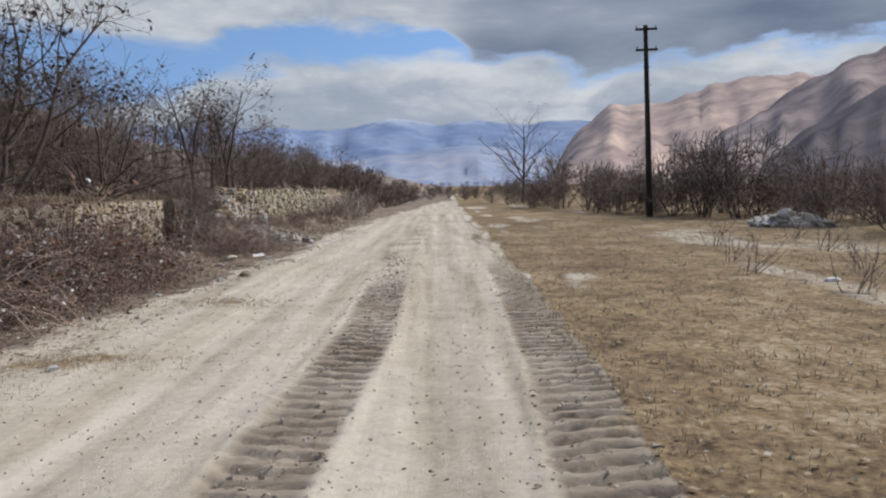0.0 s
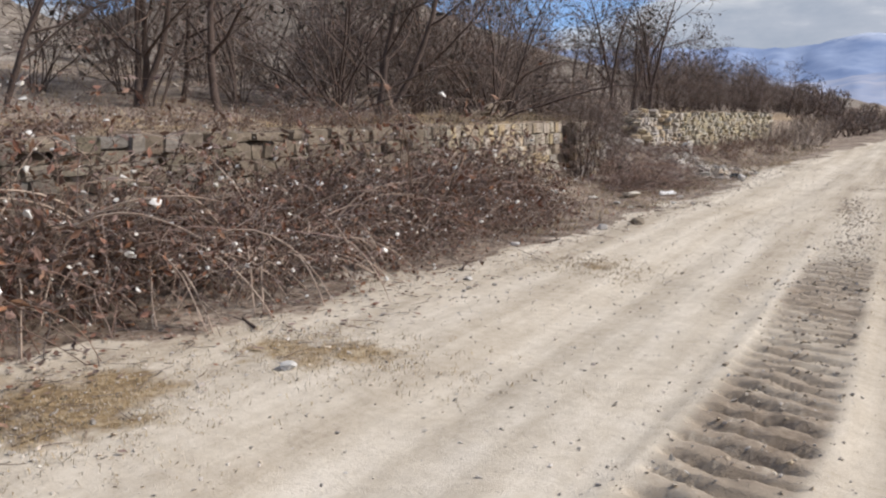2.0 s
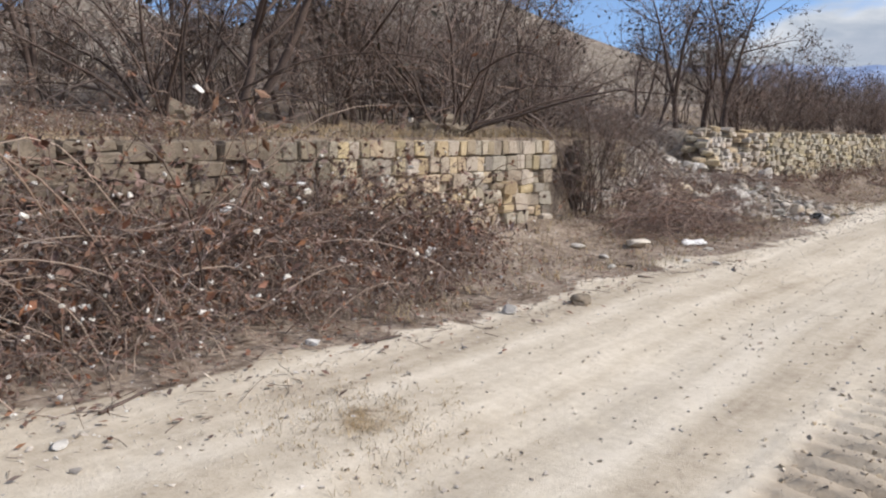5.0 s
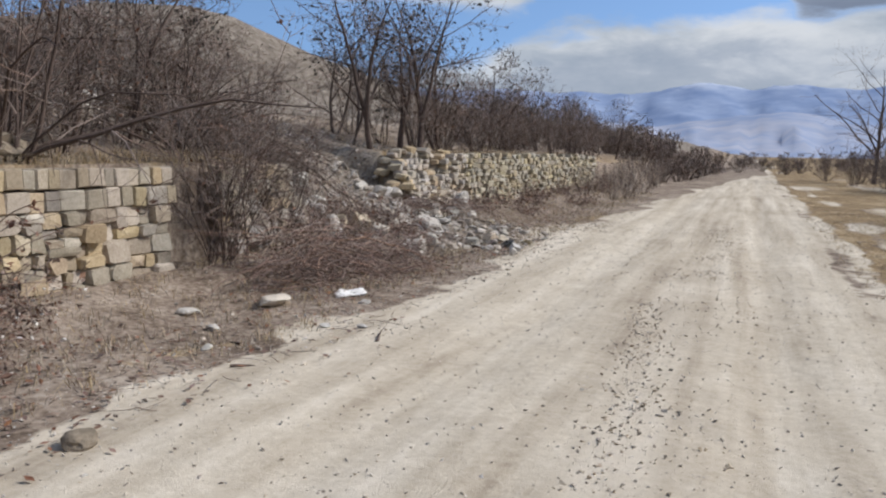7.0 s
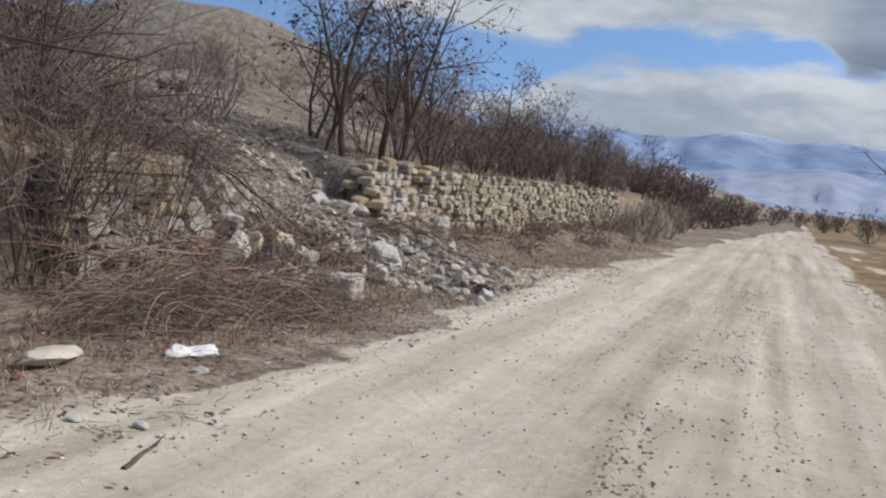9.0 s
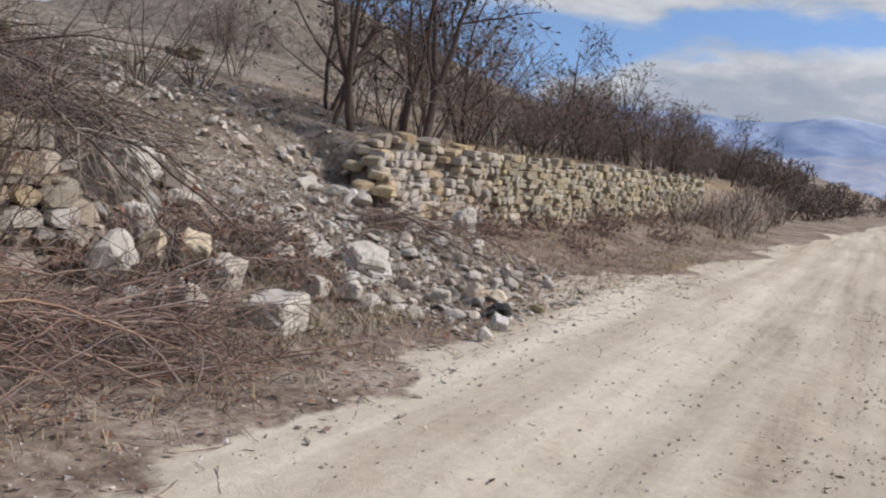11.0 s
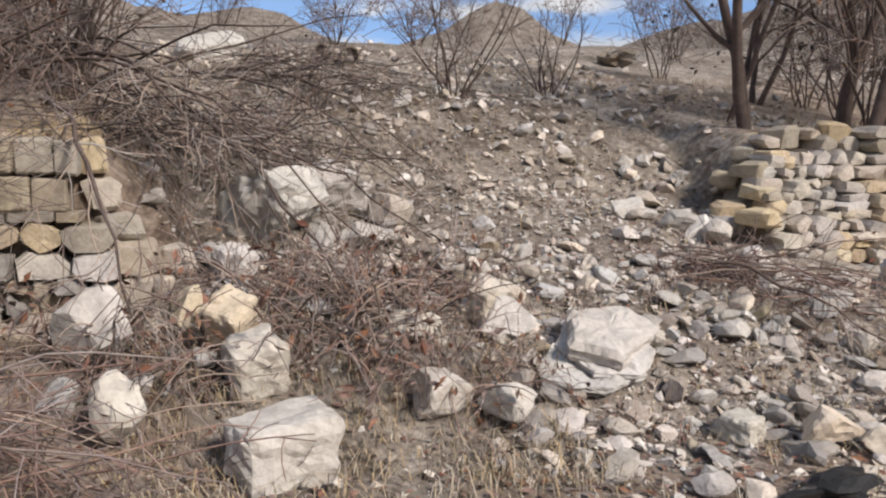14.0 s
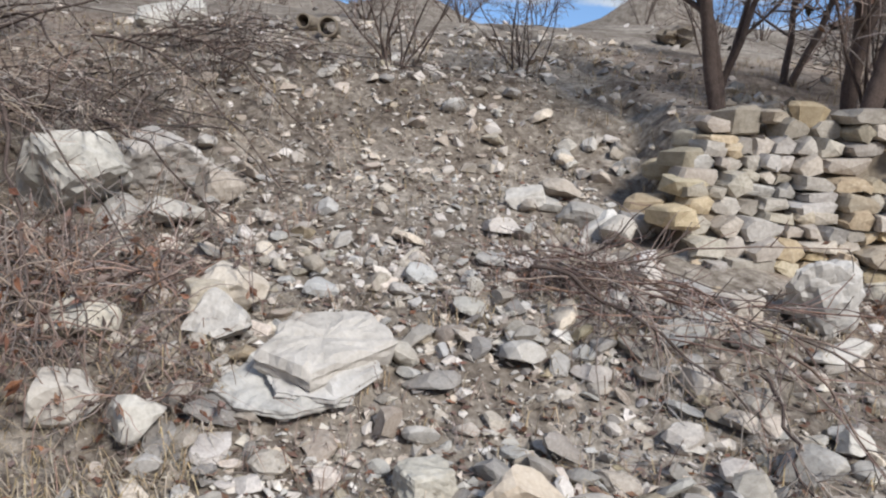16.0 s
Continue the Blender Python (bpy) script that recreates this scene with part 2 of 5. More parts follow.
    bp = node(t, "ShaderNodeBump", {"Strength": 0.5, "Distance": 0.03}, {"Height": hh}).outputs[0]
    p = node(t, "ShaderNodeBsdfPrincipled", {"Roughness": 0.97, "Specular IOR Level": 0.1}, {"Base Color": col, "Normal": bp})
    node(t, "ShaderNodeOutputMaterial", links={0: p.outputs[0]})
    return m


GROUND = ground_material()


def mountain_material(name, low, high, snow_from=None, slope_tint=None, scale=0.006):
    m = bpy.data.materials.new(name)
    m.use_nodes = True
    t = m.node_tree
    t.nodes.clear()
    co = node(t, "ShaderNodeTexCoord").outputs["Object"]
    n1 = node(t, "ShaderNodeTexNoise", {"Scale": scale, "Detail": 8, "Roughness": 0.62}, {"Vector": co}).outputs[0]
    col = ramp(t, n1, [(0.35, low), (0.65, high)])
    if snow_from:
        z = node(t, "ShaderNodeSeparateXYZ", links={0: co}).outputs[2]
        s = node(t, "ShaderNodeMapRange", {1: snow_from[0], 2: snow_from[1]}, {0: z}).outputs[0]
        s = node(t, "ShaderNodeMath", links={0: s, 1: ramp(t, n1, [(0.38, (0, 0, 0)), (0.55, (1, 1, 1))])}, operation="MULTIPLY").outputs[0]
        col = node(t, "ShaderNodeMix", {7: (0.8, 0.84, 0.9, 1)}, {0: s, 6: col}, data_type="RGBA").outputs[2]
    p = node(t, "ShaderNodeBsdfPrincipled", {"Roughness": 1.0, "Specular IOR Level": 0.0}, {"Base Color": col})
    node(t, "ShaderNodeOutputMaterial", links={0: p.outputs[0]})
    return m


# ---- mesh helpers ----
def hash2(ix, iy, seed):
    v = np.sin(ix * 127.1 + iy * 311.7 + seed * 74.7) * 43758.5453
    return v - np.floor(v)


def vnoise(x, y, seed=0):
    ix, iy = np.floor(x), np.floor(y)
    fx, fy = x - ix, y - iy
    fx, fy = fx * fx * (3 - 2 * fx), fy * fy * (3 - 2 * fy)
    a, b = hash2(ix, iy, seed), hash2(ix + 1, iy, seed)
    c, d = hash2(ix, iy + 1, seed), hash2(ix + 1, iy + 1, seed)
    return (a + (b - a) * fx) + ((c + (d - c) * fx) - (a + (b - a) * fx)) * fy - 0.5


def fbm(x, y, octaves=4, seed=0, gain=0.5):
    x, y = np.asarray(x, float), np.asarray(y, float)
    s, a = 0, 1.0
    for o in range(octaves):
        s = s + a * vnoise(x, y, seed + o * 5)
        x, y, a = x * 2.03 + 11.3, y * 2.03 - 7.7, a * gain
    return s


def smooth(a, b, v):
    k = np.clip((v - a) / (b - a), 0, 1)
    return k * k * (3 - 2 * k)


def mesh_from(name, verts, faces, material, shade=False):
    me = bpy.data.meshes.new(name)
    me.from_pydata([tuple(v) for v in verts], [], faces)
    if material:
        me.materials.append(material)
    if shade:
        me.shade_smooth()
    me.update()
    return me


def part(name, bm, material, parent, label=""):
    """One mesh object under a thing; bm is a bmesh or a mesh."""
    if isinstance(bm, bmesh.types.BMesh):
        me = bpy.data.meshes.new(name)
        bm.to_mesh(me)
        bm.free()
        me.materials.append(material)
    else:
        me = bm
    ob = new(name, me)
    ob.parent = parent
    return tagged(ob, label)


def tubes(name, paths, material, sides=3):
    """One mesh of tapered stems; a path is (points, first radius, last radius)."""
    verts, faces = [], []
    ring = [(math.cos(2 * math.pi * k / sides), math.sin(2 * math.pi * k / sides)) for k in range(sides)]
    for pts, r0, r1 in paths:
        n, base = len(pts), len(verts)
        d = (pts[-1] - pts[0]).normalized()
        side = d.cross(Vector((0.31, 0.17, 0.93)))
        if side.length < 0.05:
            side = d.cross(Vector((1, 0, 0)))
        side.normalize()
        other = d.cross(side)
        for i, p in enumerate(pts):
            r = r0 + (r1 - r0) * i / (n - 1)
            for c, s in ring:
                verts.append(p + side * (c * r) + other * (s * r))
        for i in range(n - 1):
            for k in range(sides):
                a, b = base + i * sides + k, base + i * sides + (k + 1) % sides
                faces.append((a, b, b + sides, a + sides))
    return mesh_from(name, verts, faces, material, True)


def rvec(rng):
    return Vector((rng.gauss(0, 1), rng.gauss(0, 1), rng.gauss(0, 1))).normalized()


def stem(rng, start, way, length, r0, r1, steps, wander, lift):
    """A wandering stem; lift > 0 turns it up, < 0 lets it droop."""
    pts, p, d = [start.copy()], start.copy(), way.normalized()
    for _ in range(steps):
        d = (d + rvec(rng) * wander + Vector((0, 0, lift))).normalized()
        p = p + d * (length / steps)
        pts.append(p.copy())
    return pts, r0, r1


def branch_out(rng, path, count, lo, hi, length, ratio, spread, steps, wander, lift, thin=0.004):
    """Side shoots along a stem, shorter towards its tip."""
    pts, r0, r1 = path
    out = []
    for _ in range(count):
        f = rng.uniform(lo, hi)
        i = min(int(f * (len(pts) - 1)), len(pts) - 2)
        k = f * (len(pts) - 1) - i
        at = pts[i].lerp(pts[i + 1], k)
        d = (pts[i + 1] - pts[i]).normalized()
        side = rvec(rng)
        side = (side - d * side.dot(d)).normalized()
        way = d * (1 - spread) + side * spread
        r = max((r0 + (r1 - r0) * f) * ratio, thin)
        out.append(stem(rng, at, way, length * rng.uniform(0.6, 1.2) * (1.15 - 0.6 * f), r, max(thin * 0.7, r * 0.3), steps, wander, lift))
    return out


def leaf_cloud(name, rng, paths, count, size, material):
    """Small folded dry leaves that hang on the given stems."""
    verts, faces = [], []
    for _ in range(count):
        pts = rng.choice(paths)[0]
        p = pts[rng.randrange(1, len(pts))] + rvec(rng) * size * 0.6
        a, s = rvec(rng), size * rng.uniform(0.6, 1.4)
        b = a.cross(rvec(rng)).normalized()
        c = a.cross(b)
        k = len(verts)
        verts += [p - a * s, p + b * s * 0.45 + c * s * 0.15, p + a * s, p - b * s * 0.45 + c * s * 0.15]
        faces += [(k, k + 1, k + 2), (k, k + 2, k + 3)]
    return mesh_from(name, verts, faces, material)


def rock_bmesh(rng, size, cuts=7, detail=3, rough=0.06, flat=1.0, lo=0.45, hi=0.8):
    """A broken stone: a ball trimmed by planes, with chipped relief."""
    bm = bmesh.new()
    bmesh.ops.create_icosphere(bm, subdivisions=detail, radius=1)
    planes = [(rvec(rng), rng.uniform(lo, hi)) for _ in range(cuts)]
    off = Vector((rng.uniform(-50, 50), rng.uniform(-50, 50), rng.uniform(-50, 50)))
    for v in bm.verts:
        p = v.co.copy()
        for nrm, d in planes:
            e = p.dot(nrm) - d
            if e > 0:
                p -= nrm * e * 0.97
        q = p * 1.7 + off
        p += v.co * (noise.noise(q) * rough * 1.6 + noise.noise(q * 3.1) * rough + noise.noise(q * 7) * rough * 0.5)
        v.co = Vector((p.x * size[0], p.y * size[1], p.z * size[2] * flat))
    return bm


def chip(rng, lumps=9):
    """A cheap angular stone as vertices and triangles, about 1 across."""
    bm = bmesh.new()
    for _ in range(lumps):
        v = rvec(rng) * rng.uniform(0.4, 0.55)
        bm.verts.new((v.x, v.y, v.z * 0.75))
    bmesh.ops.convex_hull(bm, input=bm.verts)
    bm.verts.ensure_lookup_table()
    live = [v for v in bm.verts if v.link_faces]
    idx = {v: i for i, v in enumerate(live)}
    data = [v.co.copy() for v in live], [tuple(idx[v] for v in f.verts) for f in bm.faces]
    bm.free()
    return data


# ---- ground ----
def wall_x(y):
    """Face of the old retaining wall, seen from above."""
    return np.interp(y, [-40, 5, 18, 21, 26, 45, 70], [-6.3, -6.35, -6.5, -6.75, -7.0, -7.0, -6.0])


def terrace_h(x, y):
    back = -7.0 - x
    h = np.interp(back, [-3, 0, 2, 5, 13, 33, 60, 120], [1.25, 1.3, 1.55, 2.15, 3.45, 5.0, 6.0, 7.0])
    return h + 0.12 * fbm(x * 0.6, y * 0.6, 4, 3) * smooth(0.2, 1.5, back) + 0.9 * fbm(x * 0.08, y * 0.08, 3, 8) * smooth(4, 14, back)


HILLS = [(42, 240, 31, 24), (67, 250, 32, 21), (82, 230, 19, 24), (96, 230, 22, 30), (52, 280, 34, 30), (30, 250, 16, 28), (16, 280, 6, 40), (112, 220, 17, 40)]


def track_mid(left, y):
    """Middle line of the left or right tyre print."""
    if left:
        return np.interp(y, [-6, 4.2, 7.5, 13, 40], [-1.2, -1.0, -0.84, -0.92, -0.9])
    return np.interp(y, [-6, 4.1, 6.2, 12, 40], [0.75, 0.87, 0.98, 1.1, 1.2])


def ground_h(x, y):
    x, y = np.asarray(x, float), np.asarray(y, float)
    flat = 0.05 * fbm(x * 0.35, y * 0.35, 3, 1) + 0.016 * fbm(x * 3, y * 3, 3, 2)
    flat = flat + np.interp(y, [0, 10, 15, 20, 25, 60, 100], [-0.04, -0.05, -0.07, -0.14, -0.19, -0.15, 0.0])
    flat = flat + 0.25 * smooth(3, 30, x) * fbm(x * 0.12, y * 0.12, 3, 21)
    # wheel ruts and the raised strip between them
    onroad = smooth(-4.2, -3.6, x) * (1 - smooth(0.6, 1.1, x)) * (1 - smooth(60, 80, y))
    flat = flat - onroad * 0.035 * (np.exp(-((x + 2.3) / 0.35) ** 2) + np.exp(-((x + 0.1) / 0.3) ** 2))
    flat = flat + 0.03 * np.exp(-((x + 3.9) / 0.3) ** 2) * fbm(x, y * 0.8, 3, 5)
    # lug prints of a tractor tyre
    for cx, half, y0, y1, lean, seed in ((-0.88, 0.29, -6, 14.5, 0.05, 11), (0.9, 0.29, -6, 16.5, -0.05, 12)):
        mid = track_mid(cx < 0, y)
        inside = (1 - smooth(half * 0.75, half * 1.1, np.abs(x - mid))) * smooth(y0, y0 + 1, y) * (1 - smooth(y1 - 4, y1, y))
        ph = (y + lean * (x - mid) / half + 0.09 * fbm(x * 3, y * 2.5, 3, seed)) / 0.205
        p = ph - np.floor(ph)
        lug = smooth(0.0, 0.14, p) * (1 - 0.25 * p) * (1 - smooth(0.7, 0.9, p))
        worn = np.clip(0.9 + 0.7 * fbm(x * 2.1, y * 1.1, 3, seed + 3), 0.45, 1.2)
        flat = flat + inside * worn * (0.55 if cx < 0 else 1.0) * (lug * 0.115 - 0.08) + inside * 0.022 * fbm(x * 13, y * 13, 2, seed + 6)
        flat = flat + 0.02 * np.exp(-((np.abs(x - mid) - half * 1.15) / 0.07) ** 2) * smooth(y0, y0 + 1, y) * (1 - smooth(y1 - 4, y1, y))
    # verge rises to the foot of the wall
    wx = wall_x(y)
    verge = smooth(-5.0, -6.4, x) * np.interp(y, [0, 17, 20], [0.2, 0.2, 0.28]) + smooth(-3.9, -5, x) * 0.05 * fbm(x * 1.5, y * 1.5, 3, 6)
    low = flat + verge
    high = terrace_h(x, y)
    lean_back = 0.82 * smooth(25.0, 25.5, y) * (1 - smooth(26.7, 28.3, y))
    step = smooth(wx - 0.16 - lean_back, wx - 0.34 - lean_back, x)
    gap = smooth(20.4, 21.4, y) * (1 - smooth(25.5, 26.6, y))
    bank = smooth(44, 50, y)
    slope = np.interp(-x, [5.3, 6.2, 7.3, 7.9, 8.5, 9.3, 10, 11], [0, 0.13, 0.32, 0.42, 0.57, 0.84, 0.97, 1.0])
    slope = slope + 0.06 * fbm(x * 1.3, y * 1.3, 3, 9) * smooth(-5, -6, x) * (1 - smooth(-9, -12, x))
    long_bank = smooth(-4.5, -8.5, x)
    k = np.where(y < 24, step * (1 - gap) + slope * gap, np.maximum(step * (1 - gap), slope * (1 - smooth(26.2, 27.6, y))))
    k = k * (1 - bank) + long_bank * bank
    h = low * (1 - k) + high * k
    # spoil heaps far behind the terrace
    for az, d, top, s in HILLS:
        hx, hy = -1.5 - d * math.sin(radians(az)), 18 + d * math.cos(radians(az))
        h = h + top * np.exp(-((x - hx) ** 2 + (y - hy) ** 2) / (2 * s * s)) * (1 + 0.25 * fbm(x * 0.05, y * 0.05, 4, 13))
    return h


def churned(x, y):
    """Where tyres have broken up the soil: both lug prints and a patchy strip further on."""
    l = (1 - smooth(0.24, 0.4, np.abs(x - track_mid(True, y)))) * (1 - 0.55 * smooth(8, 15, y)) * (1 - smooth(26, 34, y))
    r = (1 - smooth(0.26, 0.4, np.abs(x - track_mid(False, y)))) * (1 - smooth(13, 20, y))
    return np.clip(np.maximum(l, r) * (0.75 + 0.5 * fbm(x * 1.3, y * 0.7, 3, 44)), 0, 1)


def gh(x, y):
    return float(ground_h(np.array([x]), np.array([y]))[0])


def spaced(lo, hi, fine, grow, far_lo, far_hi):
    mid = list(np.arange(lo, hi + 1e-6, fine))
    s, v, left = fine, lo, []
    while v > far_lo:
        s *= grow
        v -= s
        left.append(v)
    s, v, right = fine, mid[-1], []
    while v < far_hi:
        s *= grow
        v += s
        right.append(v)
    return np.array(left[::-1] + mid + right)


def grid_mesh(name, X, Y, Z, material):
    ny, nx = X.shape
    co = np.stack([X, Y, Z], -1).reshape(-1, 3).astype(np.float32)
    i = np.arange(ny * nx).reshape(ny, nx)
    quads = np.stack([i[:-1, :-1], i[:-1, 1:], i[1:, 1:], i[1:, :-1]], -1).reshape(-1, 4).astype(np.int32)
    me = bpy.data.meshes.new(name)
    me.vertices.add(len(co))
    me.vertices.foreach_set("co", co.ravel())
    me.loops.add(quads.size)
    me.loops.foreach_set("vertex_index", quads.ravel())
    me.polygons.add(len(quads))
    me.polygons.foreach_set("loop_start", np.arange(0, quads.size, 4, dtype=np.int32))
    me.update(calc_edges=True)
    me.validate()
    me.shade_smooth()
    me.materials.append(material)
    return me


def build_ground():
    xs = spaced(-9.4, 1.6, 0.08, 1.12, -4000, 4000)
    xs = np.sort(np.concatenate([xs, xs[(xs > -1.5) & (xs < 1.6)] + 0.04]))
    ys = spaced(1.0, 28.0, 0.07, 1.11, -4000, 4200)
    near, mid = ys[(ys > 1) & (ys < 9)], ys[(ys >= 9) & (ys < 16)]
    ys = np.sort(np.concatenate([ys, near + 0.0233, near + 0.0467, mid + 0.035]))
    X, Y = np.meshgrid(xs, ys)
    me = grid_mesh("ground", X, Y, ground_h(X, Y), GROUND)
    left = np.interp(Y, [0, 6, 8, 11, 14, 18, 22, 24.2, 26, 30, 46, 60, 75], [-5.1, -4.9, -4.6, -4.2, -3.9, -3.75, -3.8, -4.35, -4.75, -4.0, -2.9, -1.6, -0.2]) + 0.85 * fbm(X * 0.9, Y * 0.9, 4, 30)
    right = np.interp(Y, [0, 4, 9, 15, 28, 60, 75], [0.5, 0.52, 0.72, 0.85, 0.98, 0.85, 1.0]) + 0.16 * fbm(X * 1.4, Y * 1.4, 3, 31)
    road = smooth(-0.35, 0.35, X - left) * (1 - smooth(-0.12, 0.12, X - right)) * (1 - smooth(74, 82, Y))
    strip = smooth(-0.1, 0.15, X - right) * (1 - smooth(0.5, 0.8, X - right)) * (0.62 + 0.6 * fbm(X * 1.2, Y * 0.3, 3, 33))
    strip = strip + np.exp(-((X - 2.3) / 0.35) ** 2) * (0.3 + 0.7 * fbm(X, Y * 0.25, 3, 34)) * smooth(6, 12, Y)
    strip = strip + np.clip(fbm(X * 0.5, Y * 0.16, 4, 37) * 1.7, 0, 0.6) * smooth(0.3, 1.0, X - right) * (1 - smooth(9, 16, X))
    road = np.clip(road + np.clip(strip, 0, 0.7), 0, 1)
    road = np.maximum(road, 0.85 * churned(X, Y))
    pave = np.exp(-(((X + 3.5) / 1.0) ** 2 + ((Y - 7.0) / 0.5) ** 2)) + 0.8 * np.exp(-(((X + 3.0) / 0.7) ** 2 + ((Y - 10.5) / 0.5) ** 2))
    pave = pave + 1.15 * np.exp(-(((X + 4.0) / 0.85) ** 2 + ((Y - 5.5) / 0.85) ** 2)) + 0.9 * np.exp(-(((X + 4.2) / 0.6) ** 2 + ((Y - 31) / 3.0) ** 2)) + 0.8 * np.exp(-(((X + 4.4) / 0.5) ** 2 + ((Y - 15.5) / 1.2) ** 2))
    grass = smooth(0.0, 0.5, X - right) * (1 - 0.9 * road) + pave * 0.62
    grass = np.clip(grass * (0.95 - 0.25 * smooth(14, 40, X)), 0, 1)
    wx = wall_x(Y)
    ledge = smooth(wx - 0.2, wx - 0.4, X) * (1 - smooth(wx - 1.3, wx - 2.2, X)) * (1 - smooth(20.5, 21.5, Y) * (1 - smooth(25.2, 26.5, Y)))
    grass = np.clip(grass + ledge * 0.5, 0, 1)
    gap = smooth(20.3, 21.6, Y) * (1 - smooth(26.0, 27.2, Y))
    scree = gap * smooth(-4.2, -5.2, X) * 0.8 + smooth(-9, -16, X) * (0.75 - 0.1 * smooth(-35, -80, X))
    scree = np.clip(scree, 0, 1)
    z = np.stack([road, grass, scree, churned(X, Y)], -1).reshape(-1, 4).astype(np.float32)
    me.color_attributes.new("zones", "FLOAT_COLOR", "POINT").data.foreach_set("color", z.ravel())
    tagged(new("ground", me), "pale dusty dirt road with tyre prints between dry grass", "ground", kind="structure")


build_ground()

# ---- distant mountains ----
def ridge(name, az0, az1, dist, skyline, depth, material, label, seed, rough):
    """A range of hills from azimuth az0 to az1 (degrees, clockwise from the road), with its skyline in degrees."""
    na, nd = 170, 26
    az = np.linspace(az0, az1, na)
    el = np.interp(az, [p[0] for p in skyline], [p[1] for p in skyline])
    A, D = np.meshgrid(np.radians(az), np.linspace(0, 1, nd))
    top = np.tan(np.radians(el)) * dist + 1.5
    R = dist * (1 - depth) + D * dist * depth
    X, Y = R * np.sin(A), R * np.cos(A)
    gully = fbm(A * 60, D * 2.2, 5, seed) + 0.6 * np.abs(fbm(A * 110 + D * 3, D * 1.5, 3, seed + 3))
    Z = top[None, :] * (D ** 1.25) + gully * rough * top[None, :] * np.sin(np.pi * np.clip(D, 0, 1)) ** 0.8
    Z += top[None, :] * 0.05 * fbm(A * 90, D * 0, 4, seed + 9) * D
    Z -= 3 * (1 - D)
    tagged(new(name, grid_mesh(name, X, Y, Z, material)), label, "mountain", kind="structure")


# Distance haze is mixed into the base colours: blue ranges, paler pink hill.
FAR_HAZE_BLUE = mountain_material("far_haze_blue_range", (0.2, 0.27, 0.43), (0.31, 0.38, 0.53), (315, 410), scale=0.006)
FOOT_HAZE_BLUE = mountain_material("haze_blue_foothills", (0.24, 0.31, 0.46), (0.42, 0.43, 0.5), scale=0.005)
PINK_HILL = mountain_material("pink_hill", (0.36, 0.28, 0.27), (0.66, 0.51, 0.43), scale=0.014)
GREY_HILL = mountain_material("grey_hill", (0.2, 0.17, 0.175), (0.5, 0.41, 0.38), scale=0.012)
DARK_HILL = mountain_material("dark_hill", (0.12, 0.11, 0.12), (0.22, 0.19, 0.19), scale=0.02)
ridge("backdrop_1", -75, 40, 4200, [(-75, 5), (-40, 4.5), (-15, 4.4), (-8, 4.2), (-3.3, 5.0), (0, 4.5), (3, 4.8), (6, 4.3), (9, 4.6), (40, 4)], 0.35, FAR_HAZE_BLUE, "far mountain range coloured blue for haze, streaked with snow", 40, 0.12)
ridge("backdrop_2", -75, 40, 2800, [(-75, 3), (-12, 2.4), (-7, 1.9), (-2, 2.6), (3, 3.0), (6, 2.2), (10, 1.8), (20, 2.5), (40, 2)], 0.4, FOOT_HAZE_BLUE, "foothills below the snow range, coloured blue for haze", 50, 0.2)
ridge("backdrop_3", 8, 80, 1900, [(8, 0.5), (9.6, 3.4), (12.2, 5.5), (16.3, 5.7), (19.3, 6.6), (23.6, 7.1), (26, 6.9), (40, 8), (80, 6)], 0.45, PINK_HILL, "bare sunlit pinkish brown hills", 60, 0.09)
ridge("backdrop_4", 17, 100, 1300, [(17, 0.3), (20, 3.4), (22.6, 4.6), (25, 6.3), (28.3, 7.8), (30, 8.3), (40, 11), (60, 10), (100, 8)], 0.5, GREY_HILL, "rocky grey brown mountain slope", 70, 0.14)
ridge("backdrop_5", 22, 120, 800, [(22, 0.3), (25, 3.2), (30, 5.9), (38, 8.0), (70, 7), (120, 6)], 0.5, DARK_HILL, "dark scrub covered lower slope", 80, 0.2)

# ---- right-hand field: pole, heap, litter ----
def thing(name, at, label, category, group="", rz=0.0):
    ob = new(name)
    ob.empty_display_size = 0.1
    ob.matrix_basis = pose(*at, 0, 0, rz)
    return tagged(ob, label, category, group)


def cyl_bm(r0, r1, z0, z1, sides=12):
    bm = bmesh.new()
    bmesh.ops.create_cone(bm, cap_ends=True, segments=sides, radius1=r0, radius2=r1, depth=z1 - z0)
    bmesh.ops.translate(bm, verts=bm.verts, vec=(0, 0, (z0 + z1) / 2))
    return bm


def box_bm(sx, sy, sz, at, bevel=0.01):
    bm = bmesh.new()
    bmesh.ops.create_cube(bm, size=1)
    bmesh.ops.scale(bm, verts=bm.verts, vec=(sx, sy, sz))
    if bevel:
        bmesh.ops.bevel(bm, geom=bm.edges[:], offset=bevel, segments=1, affect="EDGES")
    bmesh.ops.translate(bm, verts=bm.verts, vec=at)
    return bm


